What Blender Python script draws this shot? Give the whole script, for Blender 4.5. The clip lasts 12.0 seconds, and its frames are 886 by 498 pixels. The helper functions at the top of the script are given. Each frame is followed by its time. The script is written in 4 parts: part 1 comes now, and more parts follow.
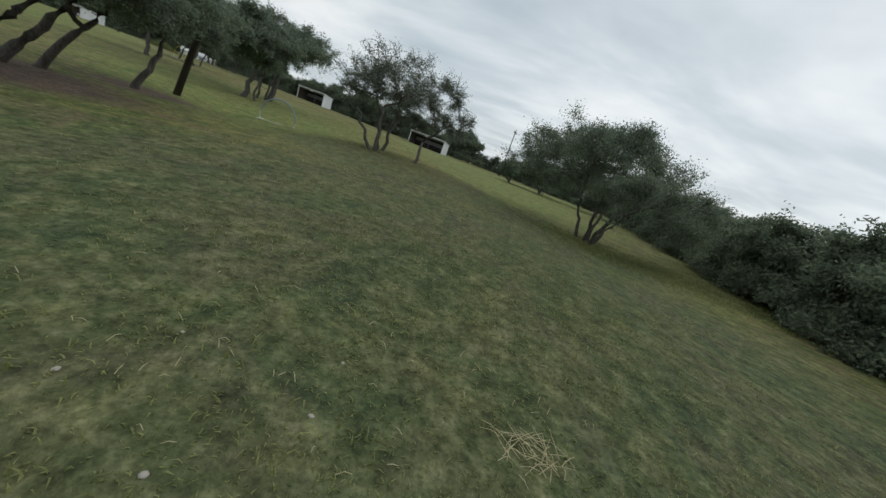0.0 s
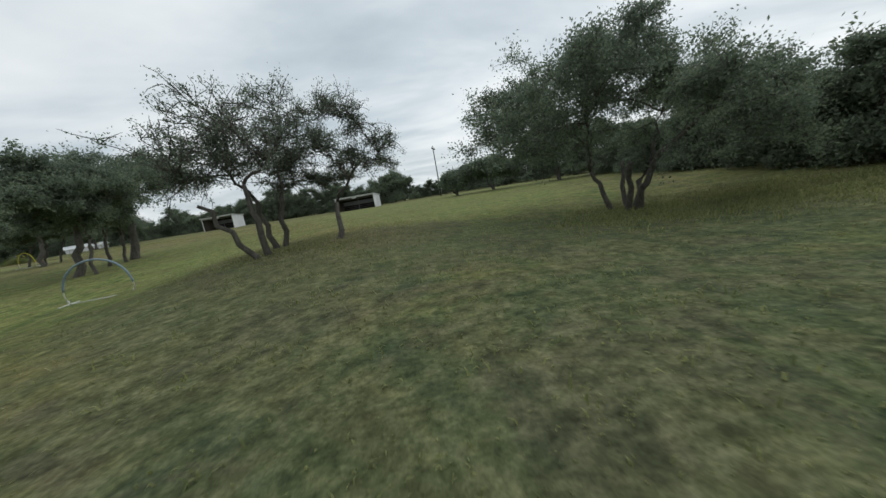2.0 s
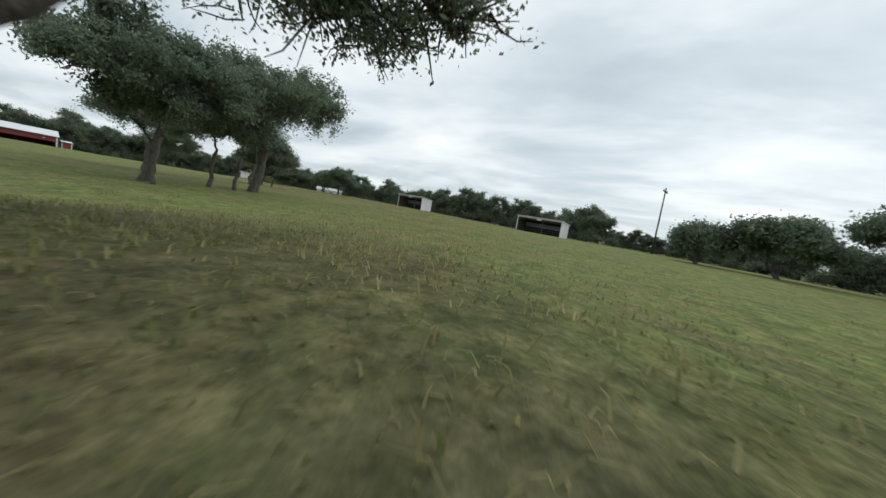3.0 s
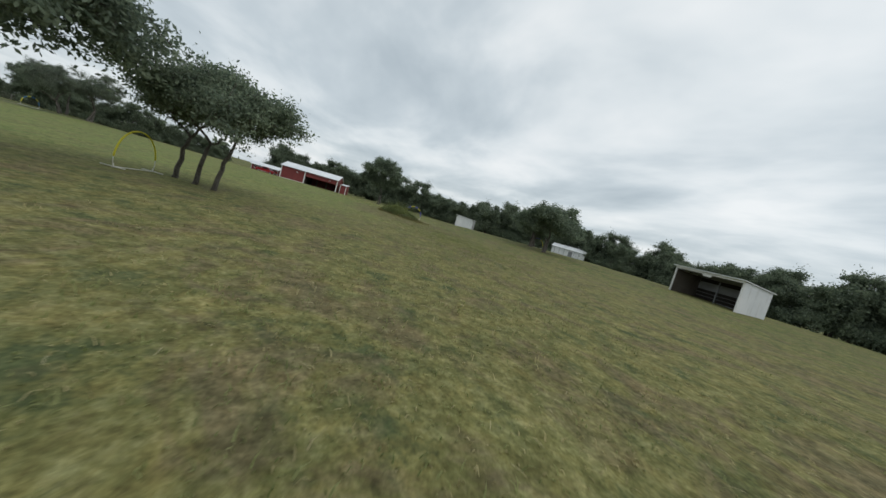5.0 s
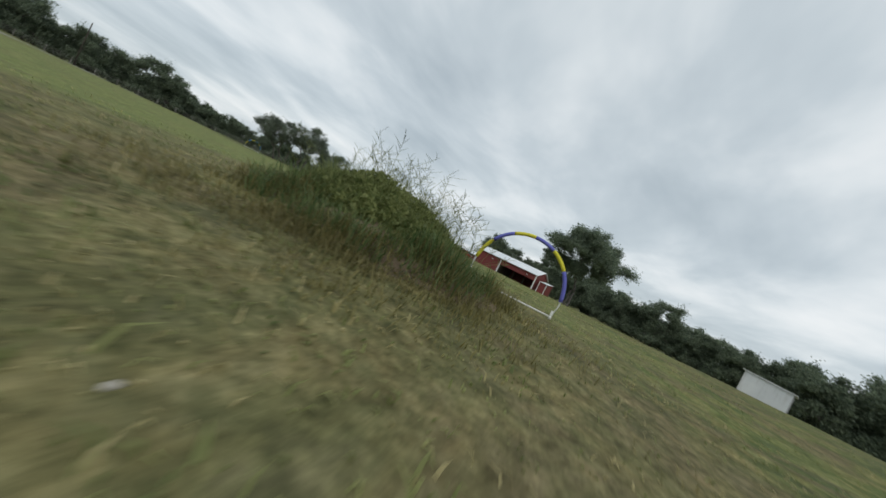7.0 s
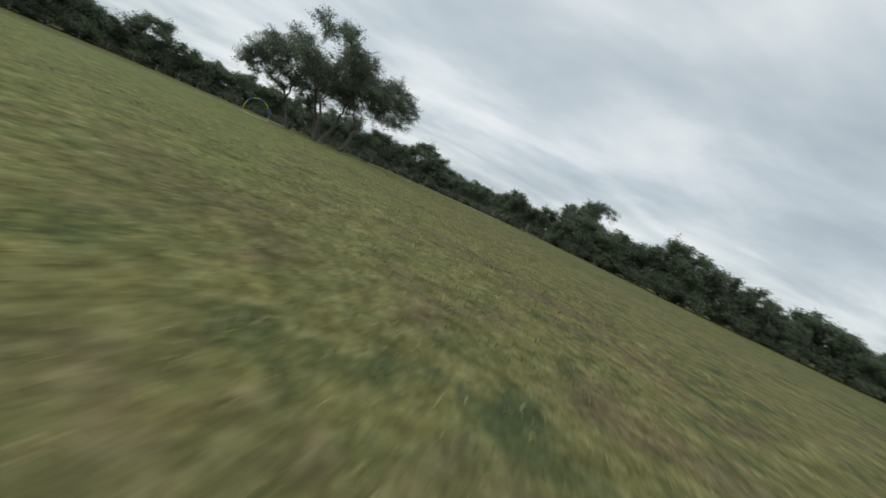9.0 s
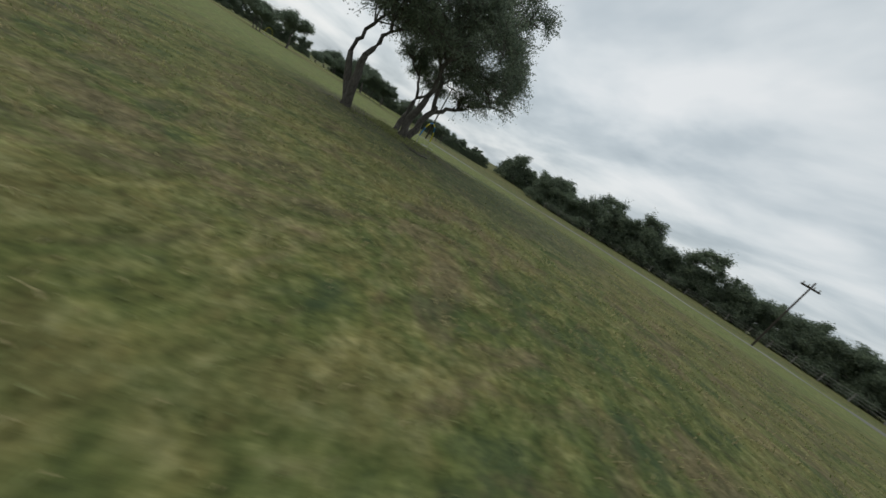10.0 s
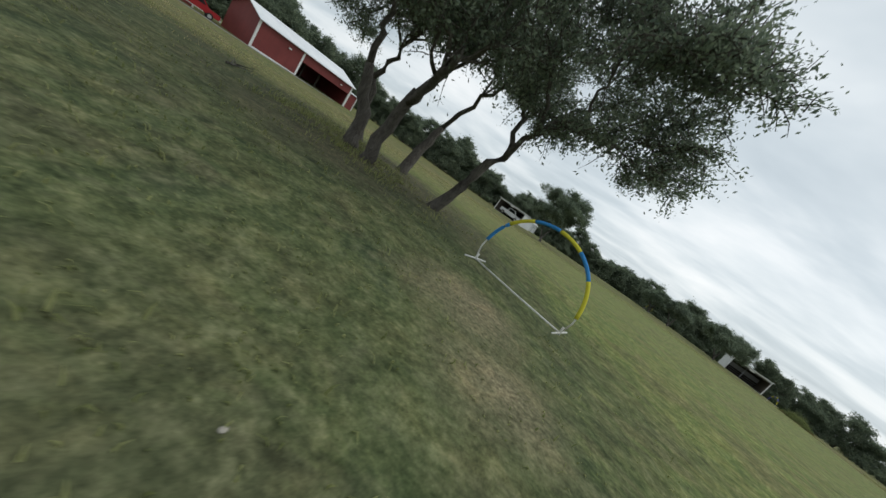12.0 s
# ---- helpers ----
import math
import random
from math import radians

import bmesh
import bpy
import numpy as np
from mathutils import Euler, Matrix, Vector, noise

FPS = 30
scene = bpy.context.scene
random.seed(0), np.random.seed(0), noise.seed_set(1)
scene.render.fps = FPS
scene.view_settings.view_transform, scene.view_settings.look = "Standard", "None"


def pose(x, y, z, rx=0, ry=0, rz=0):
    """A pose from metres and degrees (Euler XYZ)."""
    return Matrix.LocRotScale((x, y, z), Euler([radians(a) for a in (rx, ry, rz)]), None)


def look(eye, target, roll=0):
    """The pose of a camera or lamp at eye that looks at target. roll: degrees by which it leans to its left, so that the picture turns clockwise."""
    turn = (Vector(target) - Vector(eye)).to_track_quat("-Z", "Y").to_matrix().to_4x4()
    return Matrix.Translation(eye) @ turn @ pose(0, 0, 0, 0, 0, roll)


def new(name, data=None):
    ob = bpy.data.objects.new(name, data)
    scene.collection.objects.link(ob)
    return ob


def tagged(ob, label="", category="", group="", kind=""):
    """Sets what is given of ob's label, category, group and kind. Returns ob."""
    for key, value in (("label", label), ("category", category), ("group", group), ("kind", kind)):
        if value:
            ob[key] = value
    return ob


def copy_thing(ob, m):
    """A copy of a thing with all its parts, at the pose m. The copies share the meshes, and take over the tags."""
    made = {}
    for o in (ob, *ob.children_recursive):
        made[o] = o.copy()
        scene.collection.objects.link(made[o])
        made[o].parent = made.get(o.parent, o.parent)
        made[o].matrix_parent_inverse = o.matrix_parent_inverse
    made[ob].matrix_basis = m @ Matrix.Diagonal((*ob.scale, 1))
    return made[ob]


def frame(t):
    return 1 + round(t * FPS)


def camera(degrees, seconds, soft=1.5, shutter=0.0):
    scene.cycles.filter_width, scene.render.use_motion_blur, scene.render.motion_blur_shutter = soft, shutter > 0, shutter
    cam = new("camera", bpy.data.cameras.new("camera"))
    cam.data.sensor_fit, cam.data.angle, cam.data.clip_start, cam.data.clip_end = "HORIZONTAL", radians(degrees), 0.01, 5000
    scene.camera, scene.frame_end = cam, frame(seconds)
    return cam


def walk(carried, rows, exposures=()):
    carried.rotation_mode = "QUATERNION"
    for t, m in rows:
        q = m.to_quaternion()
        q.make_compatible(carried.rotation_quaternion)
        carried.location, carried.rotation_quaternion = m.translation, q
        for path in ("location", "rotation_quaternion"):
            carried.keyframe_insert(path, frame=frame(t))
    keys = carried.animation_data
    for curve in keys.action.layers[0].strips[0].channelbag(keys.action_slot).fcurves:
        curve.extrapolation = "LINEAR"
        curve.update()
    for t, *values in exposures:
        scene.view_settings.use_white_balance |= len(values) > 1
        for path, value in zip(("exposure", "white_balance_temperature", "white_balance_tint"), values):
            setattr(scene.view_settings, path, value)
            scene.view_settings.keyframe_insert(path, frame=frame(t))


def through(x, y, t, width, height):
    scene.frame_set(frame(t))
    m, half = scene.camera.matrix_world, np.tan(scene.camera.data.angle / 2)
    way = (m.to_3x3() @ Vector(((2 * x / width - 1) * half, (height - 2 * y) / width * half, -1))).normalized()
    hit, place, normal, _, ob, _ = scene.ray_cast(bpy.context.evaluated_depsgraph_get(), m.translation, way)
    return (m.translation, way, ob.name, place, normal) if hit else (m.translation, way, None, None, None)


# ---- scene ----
cam = camera(105.15, 12.0, soft=1.5, shutter=0.06)
PATH = [
    (0, (0.13, 4.41, 0.99), (0.16, 14.05, -1.65), 20.2),
    (0.5, (0.62, 4.08, 1.22), (-1.54, 13.43, -1.60), 14.9),
    (1, (0.50, 4.23, 1.15), (-0.76, 13.92, -0.96), 5.5),
    (1.5, (0.07, 6.31, 1.14), (0.80, 16.16, -0.41), -10.1),
    (2, (-0.26, 9.57, 0.83), (0.46, 19.41, -0.83), -9.8),
    (2.5, (-0.42, 13.88, 0.64), (-0.71, 23.78, -0.74), -6.1),
    (2.7, (-0.40, 15.42, 0.70), (-2.43, 25.14, -0.52), 2.2),
    (2.8, (-0.46, 16.30, 0.66), (-3.37, 25.79, -0.52), 5.0),
    (2.9, (-0.58, 17.02, 0.61), (-4.09, 26.32, -0.48), 8.0),
    (3, (-0.83, 17.90, 0.49), (-4.91, 26.97, -0.48), 9.7),
    (3.2, (-1.50, 19.50, 0.54), (-6.60, 28.06, -0.38), 12.9),
    (3.6, (-4.15, 24.90, 1.12), (-11.08, 32.08, 0.36), 19.0),
    (4, (-7.25, 31.30, 2.02), (-15.06, 37.44, 0.86), 20.5),
    (4.4, (-10.79, 37.44, 2.50), (-19.16, 42.71, 1.02), 18.3),
    (4.8, (-14.51, 41.78, 1.97), (-23.50, 45.99, 0.72), 16.4),
    (5, (-16.62, 43.18, 1.65), (-25.83, 46.97, 0.73), 15.9),
    (5.5, (-21.33, 46.06, 1.30), (-31.07, 48.18, 0.55), 19.7),
    (6, (-26.41, 48.55, 1.20), (-36.36, 49.37, 0.59), 16.8),
    (6.5, (-31.71, 50.59, 1.04), (-41.70, 50.09, 0.97), 13.6),
    (6.7, (-34.13, 51.04, 0.98), (-44.06, 49.87, 1.13), 8.5),
    (6.9, (-36.97, 51.29, 1.03), (-46.68, 48.97, 1.05), 17.0),
    (7, (-38.58, 51.38, 1.16), (-48.03, 48.10, 0.93), 26.2),
    (7.2, (-42.02, 51.40, 1.34), (-51.01, 47.19, 0.16), 34.8),
    (7.3, (-43.80, 51.02, 1.40), (-52.60, 46.45, 0.10), 36.5),
    (7.6, (-49.20, 50.15, 1.85), (-57.52, 44.91, 0.10), 38.0),
    (8, (-57.00, 49.50, 2.12), (-64.93, 43.52, 0.99), 27.9),
    (8.4, (-65.60, 47.40, 1.75), (-72.25, 39.98, 1.20), 13.5),
    (8.8, (-72.91, 41.34, 1.43), (-77.92, 32.77, 0.26), 13.8),
    (9, (-76.14, 36.93, 1.40), (-78.81, 27.42, -0.21), 23.7),
    (9.2, (-79.81, 30.86, 1.33), (-79.04, 21.03, -0.33), 24.9),
    (9.5, (-83.06, 21.76, 1.22), (-77.34, 13.77, -0.64), 26.3),
    (9.8, (-84.88, 17.58, 1.38), (-76.34, 13.03, -1.13), 30.7),
    (10, (-84.89, 13.77, 1.77), (-75.53, 11.63, -1.02), 31.7),
    (10.2, (-84.05, 9.20, 1.92), (-74.52, 10.67, -0.71), 28.0),
    (10.5, (-80.99, 3.36, 2.03), (-73.31, 9.31, -0.33), 27.6),
    (11, (-75.31, 3.02, 2.37), (-70.41, 11.27, -0.46), 25.5),
    (11.5, (-70.66, 5.18, 2.22), (-69.88, 14.90, 0.00), 32.0),
    (12, (-68.50, 8.67, 1.74), (-71.09, 18.11, -0.30), 35.2),
]
walk(cam, [(t, look(eye, target, roll)) for t, eye, target, roll in PATH], exposures=((0.0, 0.36), (1.5, 0.42), (2.5, 0.45), (3.0, 0.58), (3.5, 0.48), (4.6, 0.42), (8.8, 0.38), (9.5, 0.24), (10.0, 0.16), (10.5, 0.26), (11.0, 0.31), (11.5, 0.42), (12.0, 0.47)))

# ---- light: overcast sky with a broken cloud deck, weak wide sun ----
SUN_ELEVATION, SUN_TURN = radians(48), radians(60)
world = bpy.data.worlds.new("overcast_sky")
scene.world = world
world.use_nodes = True
wn, wl = world.node_tree.nodes, world.node_tree.links
wn.clear()
w_out = wn.new("ShaderNodeOutputWorld")
w_bg = wn.new("ShaderNodeBackground")
w_sky = wn.new("ShaderNodeTexSky")
w_sky.sky_type = "NISHITA"
w_sky.sun_disc = False
w_sky.sun_elevation = SUN_ELEVATION
w_sky.sun_rotation = SUN_TURN
w_sky.dust_density = 3.0
w_co = wn.new("ShaderNodeTexCoord")
w_sep = wn.new("ShaderNodeSeparateXYZ")
wl.new(w_co.outputs["Generated"], w_sep.inputs[0])
w_h = wn.new("ShaderNodeMath")
w_h.operation = "MAXIMUM"
w_h.inputs[1].default_value = 0.0
wl.new(w_sep.outputs["Z"], w_h.inputs[0])
w_up = wn.new("ShaderNodeMath")
w_up.operation = "ADD"
w_up.inputs[1].default_value = 0.14
wl.new(w_h.outputs[0], w_up.inputs[0])
w_deck = wn.new("ShaderNodeCombineXYZ")
for axis in ("X", "Y"):
    d = wn.new("ShaderNodeMath")
    d.operation = "DIVIDE"
    wl.new(w_sep.outputs[axis], d.inputs[0])
    wl.new(w_up.outputs[0], d.inputs[1])
    wl.new(d.outputs[0], w_deck.inputs[axis])
w_map = wn.new("ShaderNodeMapping")
w_map.inputs["Rotation"].default_value = (0, 0, radians(35))
w_map.inputs["Scale"].default_value = (0.62, 0.95, 1.0)
wl.new(w_deck.outputs[0], w_map.inputs[0])
w_n1 = wn.new("ShaderNodeTexNoise")
w_n1.inputs["Scale"].default_value = 1.1
w_n1.inputs["Detail"].default_value = 5.0
w_n1.inputs["Roughness"].default_value = 0.52
w_n1.inputs["Distortion"].default_value = 0.25
wl.new(w_map.outputs[0], w_n1.inputs["Vector"])
w_r = wn.new("ShaderNodeValToRGB")
for spot, (at, col) in enumerate(((0.30, (0.445, 0.515, 0.56, 1)), (0.45, (0.575, 0.645, 0.685, 1)), (0.56, (0.735, 0.79, 0.815, 1)), (0.68, (0.87, 0.90, 0.91, 1)))):
    el = w_r.color_ramp.elements[spot] if spot < 2 else w_r.color_ramp.elements.new(at)
    el.position, el.color = at, col
wl.new(w_n1.outputs["Fac"], w_r.inputs[0])
w_dim = wn.new("ShaderNodeMixRGB")
w_dim.blend_type = "MULTIPLY"
w_dim.inputs[0].default_value = 1.0
w_dim.inputs[2].default_value = (0.1, 0.1, 0.1, 1)
wl.new(w_sky.outputs[0], w_dim.inputs[1])
w_mix = wn.new("ShaderNodeMixRGB")
w_mix.inputs[0].default_value = 0.9
wl.new(w_dim.outputs[0], w_mix.inputs[1])
# the deck is thinner to the north-east, thicker to the west and south
w_side = wn.new("ShaderNodeVectorMath")
w_side.operation = "DOT_PRODUCT"
w_side.inputs[1].default_value = (0.05, 0.012, 0.0)
wl.new(w_co.outputs["Generated"], w_side.inputs[0])
w_thin = wn.new("ShaderNodeMath")
w_thin.operation = "ADD"
w_thin.inputs[1].default_value = 0.95
wl.new(w_side.outputs["Value"], w_thin.inputs[0])
w_deep = wn.new("ShaderNodeVectorMath")
w_deep.operation = "SCALE"
wl.new(w_r.outputs[0], w_deep.inputs[0])
wl.new(w_thin.outputs[0], w_deep.inputs["Scale"])
wl.new(w_deep.outputs[0], w_mix.inputs[2])
wl.new(w_mix.outputs[0], w_bg.inputs["Color"])
w_bg.inputs["Strength"].default_value = 0.85
wl.new(w_bg.outputs[0], w_out.inputs[0])

sun_data = bpy.data.lights.new("sun", "SUN")
sun_data.energy = 0.5
sun_data.angle = radians(25)
sun_data.color = (1.0, 0.99, 0.95)
sun = new("sun", sun_data)
sun.matrix_world = look((0, 0, 60), (-math.sin(SUN_TURN) * math.cos(SUN_ELEVATION) * 10, -math.cos(SUN_TURN) * math.cos(SUN_ELEVATION) * 10, 60 - 10 * math.sin(SUN_ELEVATION)))


# ---- materials ----
def mat(name, rough=0.8, metal=0.0):
    m = bpy.data.materials.new(name)
    m.use_nodes = True
    n, l = m.node_tree.nodes, m.node_tree.links
    b = n["Principled BSDF"]
    b.inputs["Roughness"].default_value = rough
    b.inputs["Metallic"].default_value = metal
    b.inputs["Specular IOR Level"].default_value = 0.3
    return m, n, l, b


def noise_tex(n, l, scale, detail=4.0, rough=0.55, vec=None, distort=0.0):
    t = n.new("ShaderNodeTexNoise")
    t.inputs["Scale"].default_value = scale
    t.inputs["Detail"].default_value = detail
    t.inputs["Roughness"].default_value = rough
    t.inputs["Distortion"].default_value = distort
    if vec is None:
        vec = n.new("ShaderNodeNewGeometry").outputs["Position"]
    l.new(vec, t.inputs["Vector"])
    return t.outputs["Fac"]


def ramp(n, l, fac, stops):
    r = n.new("ShaderNodeValToRGB")
    for i, (at, col) in enumerate(stops):
        el = r.color_ramp.elements[i] if i < 2 else r.color_ramp.elements.new(at)
        el.position, el.color = at, (*col, 1)
    l.new(fac, r.inputs[0])
    return r.outputs[0]


def blend(n, l, fac, a, b, how="MIX"):
    m = n.new("ShaderNodeMixRGB")
    m.blend_type = how
    for i, v in ((0, fac), (1, a), (2, b)):
        if isinstance(v, (int, float)):
            m.inputs[i].default_value = v
        elif isinstance(v, tuple):
            m.inputs[i].default_value = (*v, 1)
        else:
            l.new(v, m.inputs[i])
    return m.outputs[0]


def bump(n, l, b, height, strength=0.3, distance=0.02):
    k = n.new("ShaderNodeBump")
    k.inputs["Strength"].default_value = strength
    k.inputs["Distance"].default_value = distance
    l.new(height, k.inputs["Height"])
    l.new(k.outputs[0], b.inputs["Normal"])


def two_scale(name, dark, light, rough=0.7, metal=0.0, big=0.6, small=14.0, bumps=0.15, stain=None):
    """A painted or plain surface: broad tone, fine grain, optional stains."""
    m, n, l, b = mat(name, rough, metal)
    pos = n.new("ShaderNodeTexCoord").outputs["Object"]
    broad = noise_tex(n, l, big, 3.0, vec=pos)
    fine = noise_tex(n, l, small, 5.0, vec=pos)
    c = ramp(n, l, broad, ((0.3, dark), (0.7, light)))
    c = blend(n, l, 0.25, c, ramp(n, l, fine, ((0.3, dark), (0.7, light))))
    if stain:
        s = ramp(n, l, noise_tex(n, l, big * 3.1, 6.0, 0.65, vec=pos), ((0.55, (0, 0, 0)), (0.72, (1, 1, 1))))
        c = blend(n, l, s, c, stain)
    l.new(c, b.inputs["Base Color"])
    bump(n, l, b, fine, bumps, 0.01)
    return m


def ground_material():
    m, n, l, b = mat("pasture_grass", 0.95)
    pos = n.new("ShaderNodeNewGeometry").outputs["Position"]
    wide = noise_tex(n, l, 0.045, 4.0, 0.6, pos)
    mid = noise_tex(n, l, 0.42, 6.0, 0.66, pos, 0.8)
    tuft = noise_tex(n, l, 6.5, 7.0, 0.78, pos)
    fine = noise_tex(n, l, 24.0, 4.0, 0.75, pos)
    green = ramp(n, l, tuft, ((0.32, (0.034, 0.052, 0.017)), (0.5, (0.088, 0.116, 0.034)), (0.68, (0.166, 0.190, 0.068))))
    straw = ramp(n, l, tuft, ((0.32, (0.095, 0.082, 0.030)), (0.5, (0.168, 0.158, 0.060)), (0.68, (0.274, 0.258, 0.120))))
    soil = ramp(n, l, tuft, ((0.34, (0.070, 0.056, 0.030)), (0.66, (0.206, 0.168, 0.096))))

    def patch(x, y, r, soft):
        """1 inside a ragged round patch of the ground, 0 outside."""
        d = n.new("ShaderNodeVectorMath")
        d.operation = "DISTANCE"
        flat = n.new("ShaderNodeVectorMath")
        flat.operation = "MULTIPLY"
        flat.inputs[1].default_value = (1, 1, 0)
        l.new(pos, flat.inputs[0])
        l.new(flat.outputs[0], d.inputs[0])
        d.inputs[1].default_value = (x, y, 0)
        rag = n.new("ShaderNodeMath")
        rag.operation = "MULTIPLY_ADD"
        l.new(mid, rag.inputs[0])
        rag.inputs[1].default_value = -2.4 * soft
        l.new(d.outputs["Value"], rag.inputs[2])
        k = n.new("ShaderNodeMapRange")
        k.inputs["From Min"].default_value = r - 1.2 * soft
        k.inputs["From Max"].default_value = r - 2.2 * soft
        l.new(rag.outputs[0], k.inputs["Value"])
        return k.outputs[0]

    def most(x, y):
        k = n.new("ShaderNodeMath")
        k.operation = "MAXIMUM"
        l.new(x, k.inputs[0])
        l.new(y, k.inputs[1])
        return k.outputs[0]

    c = blend(n, l, ramp(n, l, wide, ((0.42, (0.0, 0.0, 0.0)), (0.62, (0.45, 0.45, 0.45)))), green, straw)
    lush = ramp(n, l, tuft, ((0.34, (0.085, 0.118, 0.036)), (0.5, (0.162, 0.200, 0.062)), (0.68, (0.250, 0.280, 0.105))))
    thick = n.new("ShaderNodeMath")
    thick.operation = "MULTIPLY"
    thick.inputs[1].default_value = 0.88
    l.new(most(most(patch(-51.0, 27.0, 29.0, 7.0), patch(2.0, 47.0, 20.0, 7.0)), most(patch(-5.0, 27.0, 15.0, 4.0), patch(-67.0, -10.0, 16.0, 5.0))), thick.inputs[0])
    c = blend(n, l, thick.outputs[0], c, lush)
    dry = most(most(patch(-23.0, 45.5, 18.0, 5.0), patch(-78.0, 33.0, 14.0, 5.0)), most(patch(-75.0, 7.0, 5.0, 2.5), patch(-3.0, 13.2, 4.0, 2.0)))
    dim = n.new("ShaderNodeMath")
    dim.operation = "MULTIPLY"
    dim.inputs[1].default_value = 0.8
    l.new(dry, dim.inputs[0])
    c = blend(n, l, dim.outputs[0], c, straw)
    clump = noise_tex(n, l, 1.5, 5.0, 0.7, pos)
    c = blend(n, l, ramp(n, l, clump, ((0.48, (0, 0, 0)), (0.60, (0.85, 0.85, 0.85)))), c, straw)
    c = blend(n, l, ramp(n, l, clump, ((0.36, (0.75, 0.75, 0.75)), (0.47, (0, 0, 0)))), c, (0.052, 0.076, 0.036))
    c = blend(n, l, ramp(n, l, mid, ((0.47, (0, 0, 0)), (0.60, (0.46, 0.46, 0.46)))), c, straw)
    c = blend(n, l, ramp(n, l, noise_tex(n, l, 0.75, 6.0, 0.7, pos, 1.0), ((0.49, (0, 0, 0)), (0.60, (0.75, 0.75, 0.75)))), c, soil)
    fresh = n.new("ShaderNodeMath")
    fresh.operation = "MULTIPLY"
    fresh.inputs[1].default_value = 0.4
    l.new(thick.outputs[0], fresh.inputs[0])
    c = blend(n, l, fresh.outputs[0], c, lush)
    # thin trodden turf with tree shade painted in: flight's start, ring of oaks
    thin = ramp(n, l, tuft, ((0.36, (0.026, 0.036, 0.023)), (0.5, (0.068, 0.084, 0.048)), (0.65, (0.132, 0.144, 0.086))))
    worn_shaded = n.new("ShaderNodeMath")
    worn_shaded.operation = "MULTIPLY"
    worn_shaded.inputs[1].default_value = 0.62
    # patches by the bushy and open oaks are darkened the same way
    l.new(most(most(patch(1.2, 7.5, 8.0, 3.0), patch(3.4, 15.4, 4.6, 2.0)), most(patch(-1.5, 15.6, 5.0, 2.2), patch(-72.0, 11.5, 7.0, 2.5))), worn_shaded.inputs[0])
    c = blend(n, l, worn_shaded.outputs[0], c, thin)
    # trampled brown ground beside the overgrown mound and behind the open oaks
    trod = n.new("ShaderNodeMath")
    trod.operation = "MULTIPLY"
    trod.inputs[1].default_value = 0.58
    l.new(most(patch(-40.6, 49.8, 5.0, 1.8), patch(-2.6, 18.2, 3.6, 2.2)), trod.inputs[0])
    c = blend(n, l, trod.outputs[0], c, soil)
    # bare earth and leaf litter under the leaning oaks and the ring, worn dirt before the gate
    litter = ramp(n, l, fine, ((0.3, (0.060, 0.046, 0.036)), (0.7, (0.165, 0.125, 0.096))))
    thinned = n.new("ShaderNodeMath")
    thinned.operation = "MULTIPLY"
    thinned.inputs[1].default_value = 0.4
    l.new(patch(-72.4, 15.0, 3.4, 1.8), thinned.inputs[0])
    c = blend(n, l, most(most(patch(-9.1, 10.6, 2.7, 1.2), thinned.outputs[0]), patch(-9.9, 14.6, 1.5, 0.8)), c, litter)
    c = blend(n, l, most(patch(-68.75, 11.9, 0.95, 0.8), patch(-68.2, 11.1, 0.75, 0.7)), c, ramp(n, l, fine, ((0.3, (0.130, 0.116, 0.068)), (0.7, (0.275, 0.245, 0.145)))))
    # uneven sward: dull hollows and lighter, drier tufts
    c = blend(n, l, 0.8, c, ramp(n, l, noise_tex(n, l, 2.9, 5.0, 0.68, pos, 0.6), ((0.34, (0.66, 0.72, 0.70)), (0.5, (1.0, 1.0, 1.0)), (0.66, (1.36, 1.26, 1.22)))), "MULTIPLY")
    c = blend(n, l, 0.6, c, ramp(n, l, fine, ((0.3, (0.45, 0.45, 0.45)), (0.7, (1.55, 1.55, 1.55)))), "MULTIPLY")
    l.new(c, b.inputs["Base Color"])
    b.inputs["Specular IOR Level"].default_value = 0.1
    bump(n, l, b, blend(n, l, 0.5, tuft, fine), 0.4, 0.04)
    return m


def leaf_material(name, dark, light, through=0.25):
    m, n, l, b = mat(name, 0.6)
    rnd = n.new("ShaderNodeNewGeometry").outputs["Random Per Island"]
    c = ramp(n, l, rnd, ((0.0, dark), (1.0, light)))
    c = blend(n, l, 0.5, c, ramp(n, l, noise_tex(n, l, 0.7, 3.0), ((0.3, (0.6, 0.6, 0.6)), (0.7, (1.35, 1.3, 1.1)))), "MULTIPLY")
    l.new(c, b.inputs["Base Color"])
    tr = n.new("ShaderNodeBsdfTranslucent")
    l.new(c, tr.inputs["Color"])
    mix = n.new("ShaderNodeMixShader")
    mix.inputs[0].default_value = through
    l.new(b.outputs[0], mix.inputs[1])
    l.new(tr.outputs[0], mix.inputs[2])
    l.new(mix.outputs[0], n["Material Output"].inputs["Surface"])
    return m


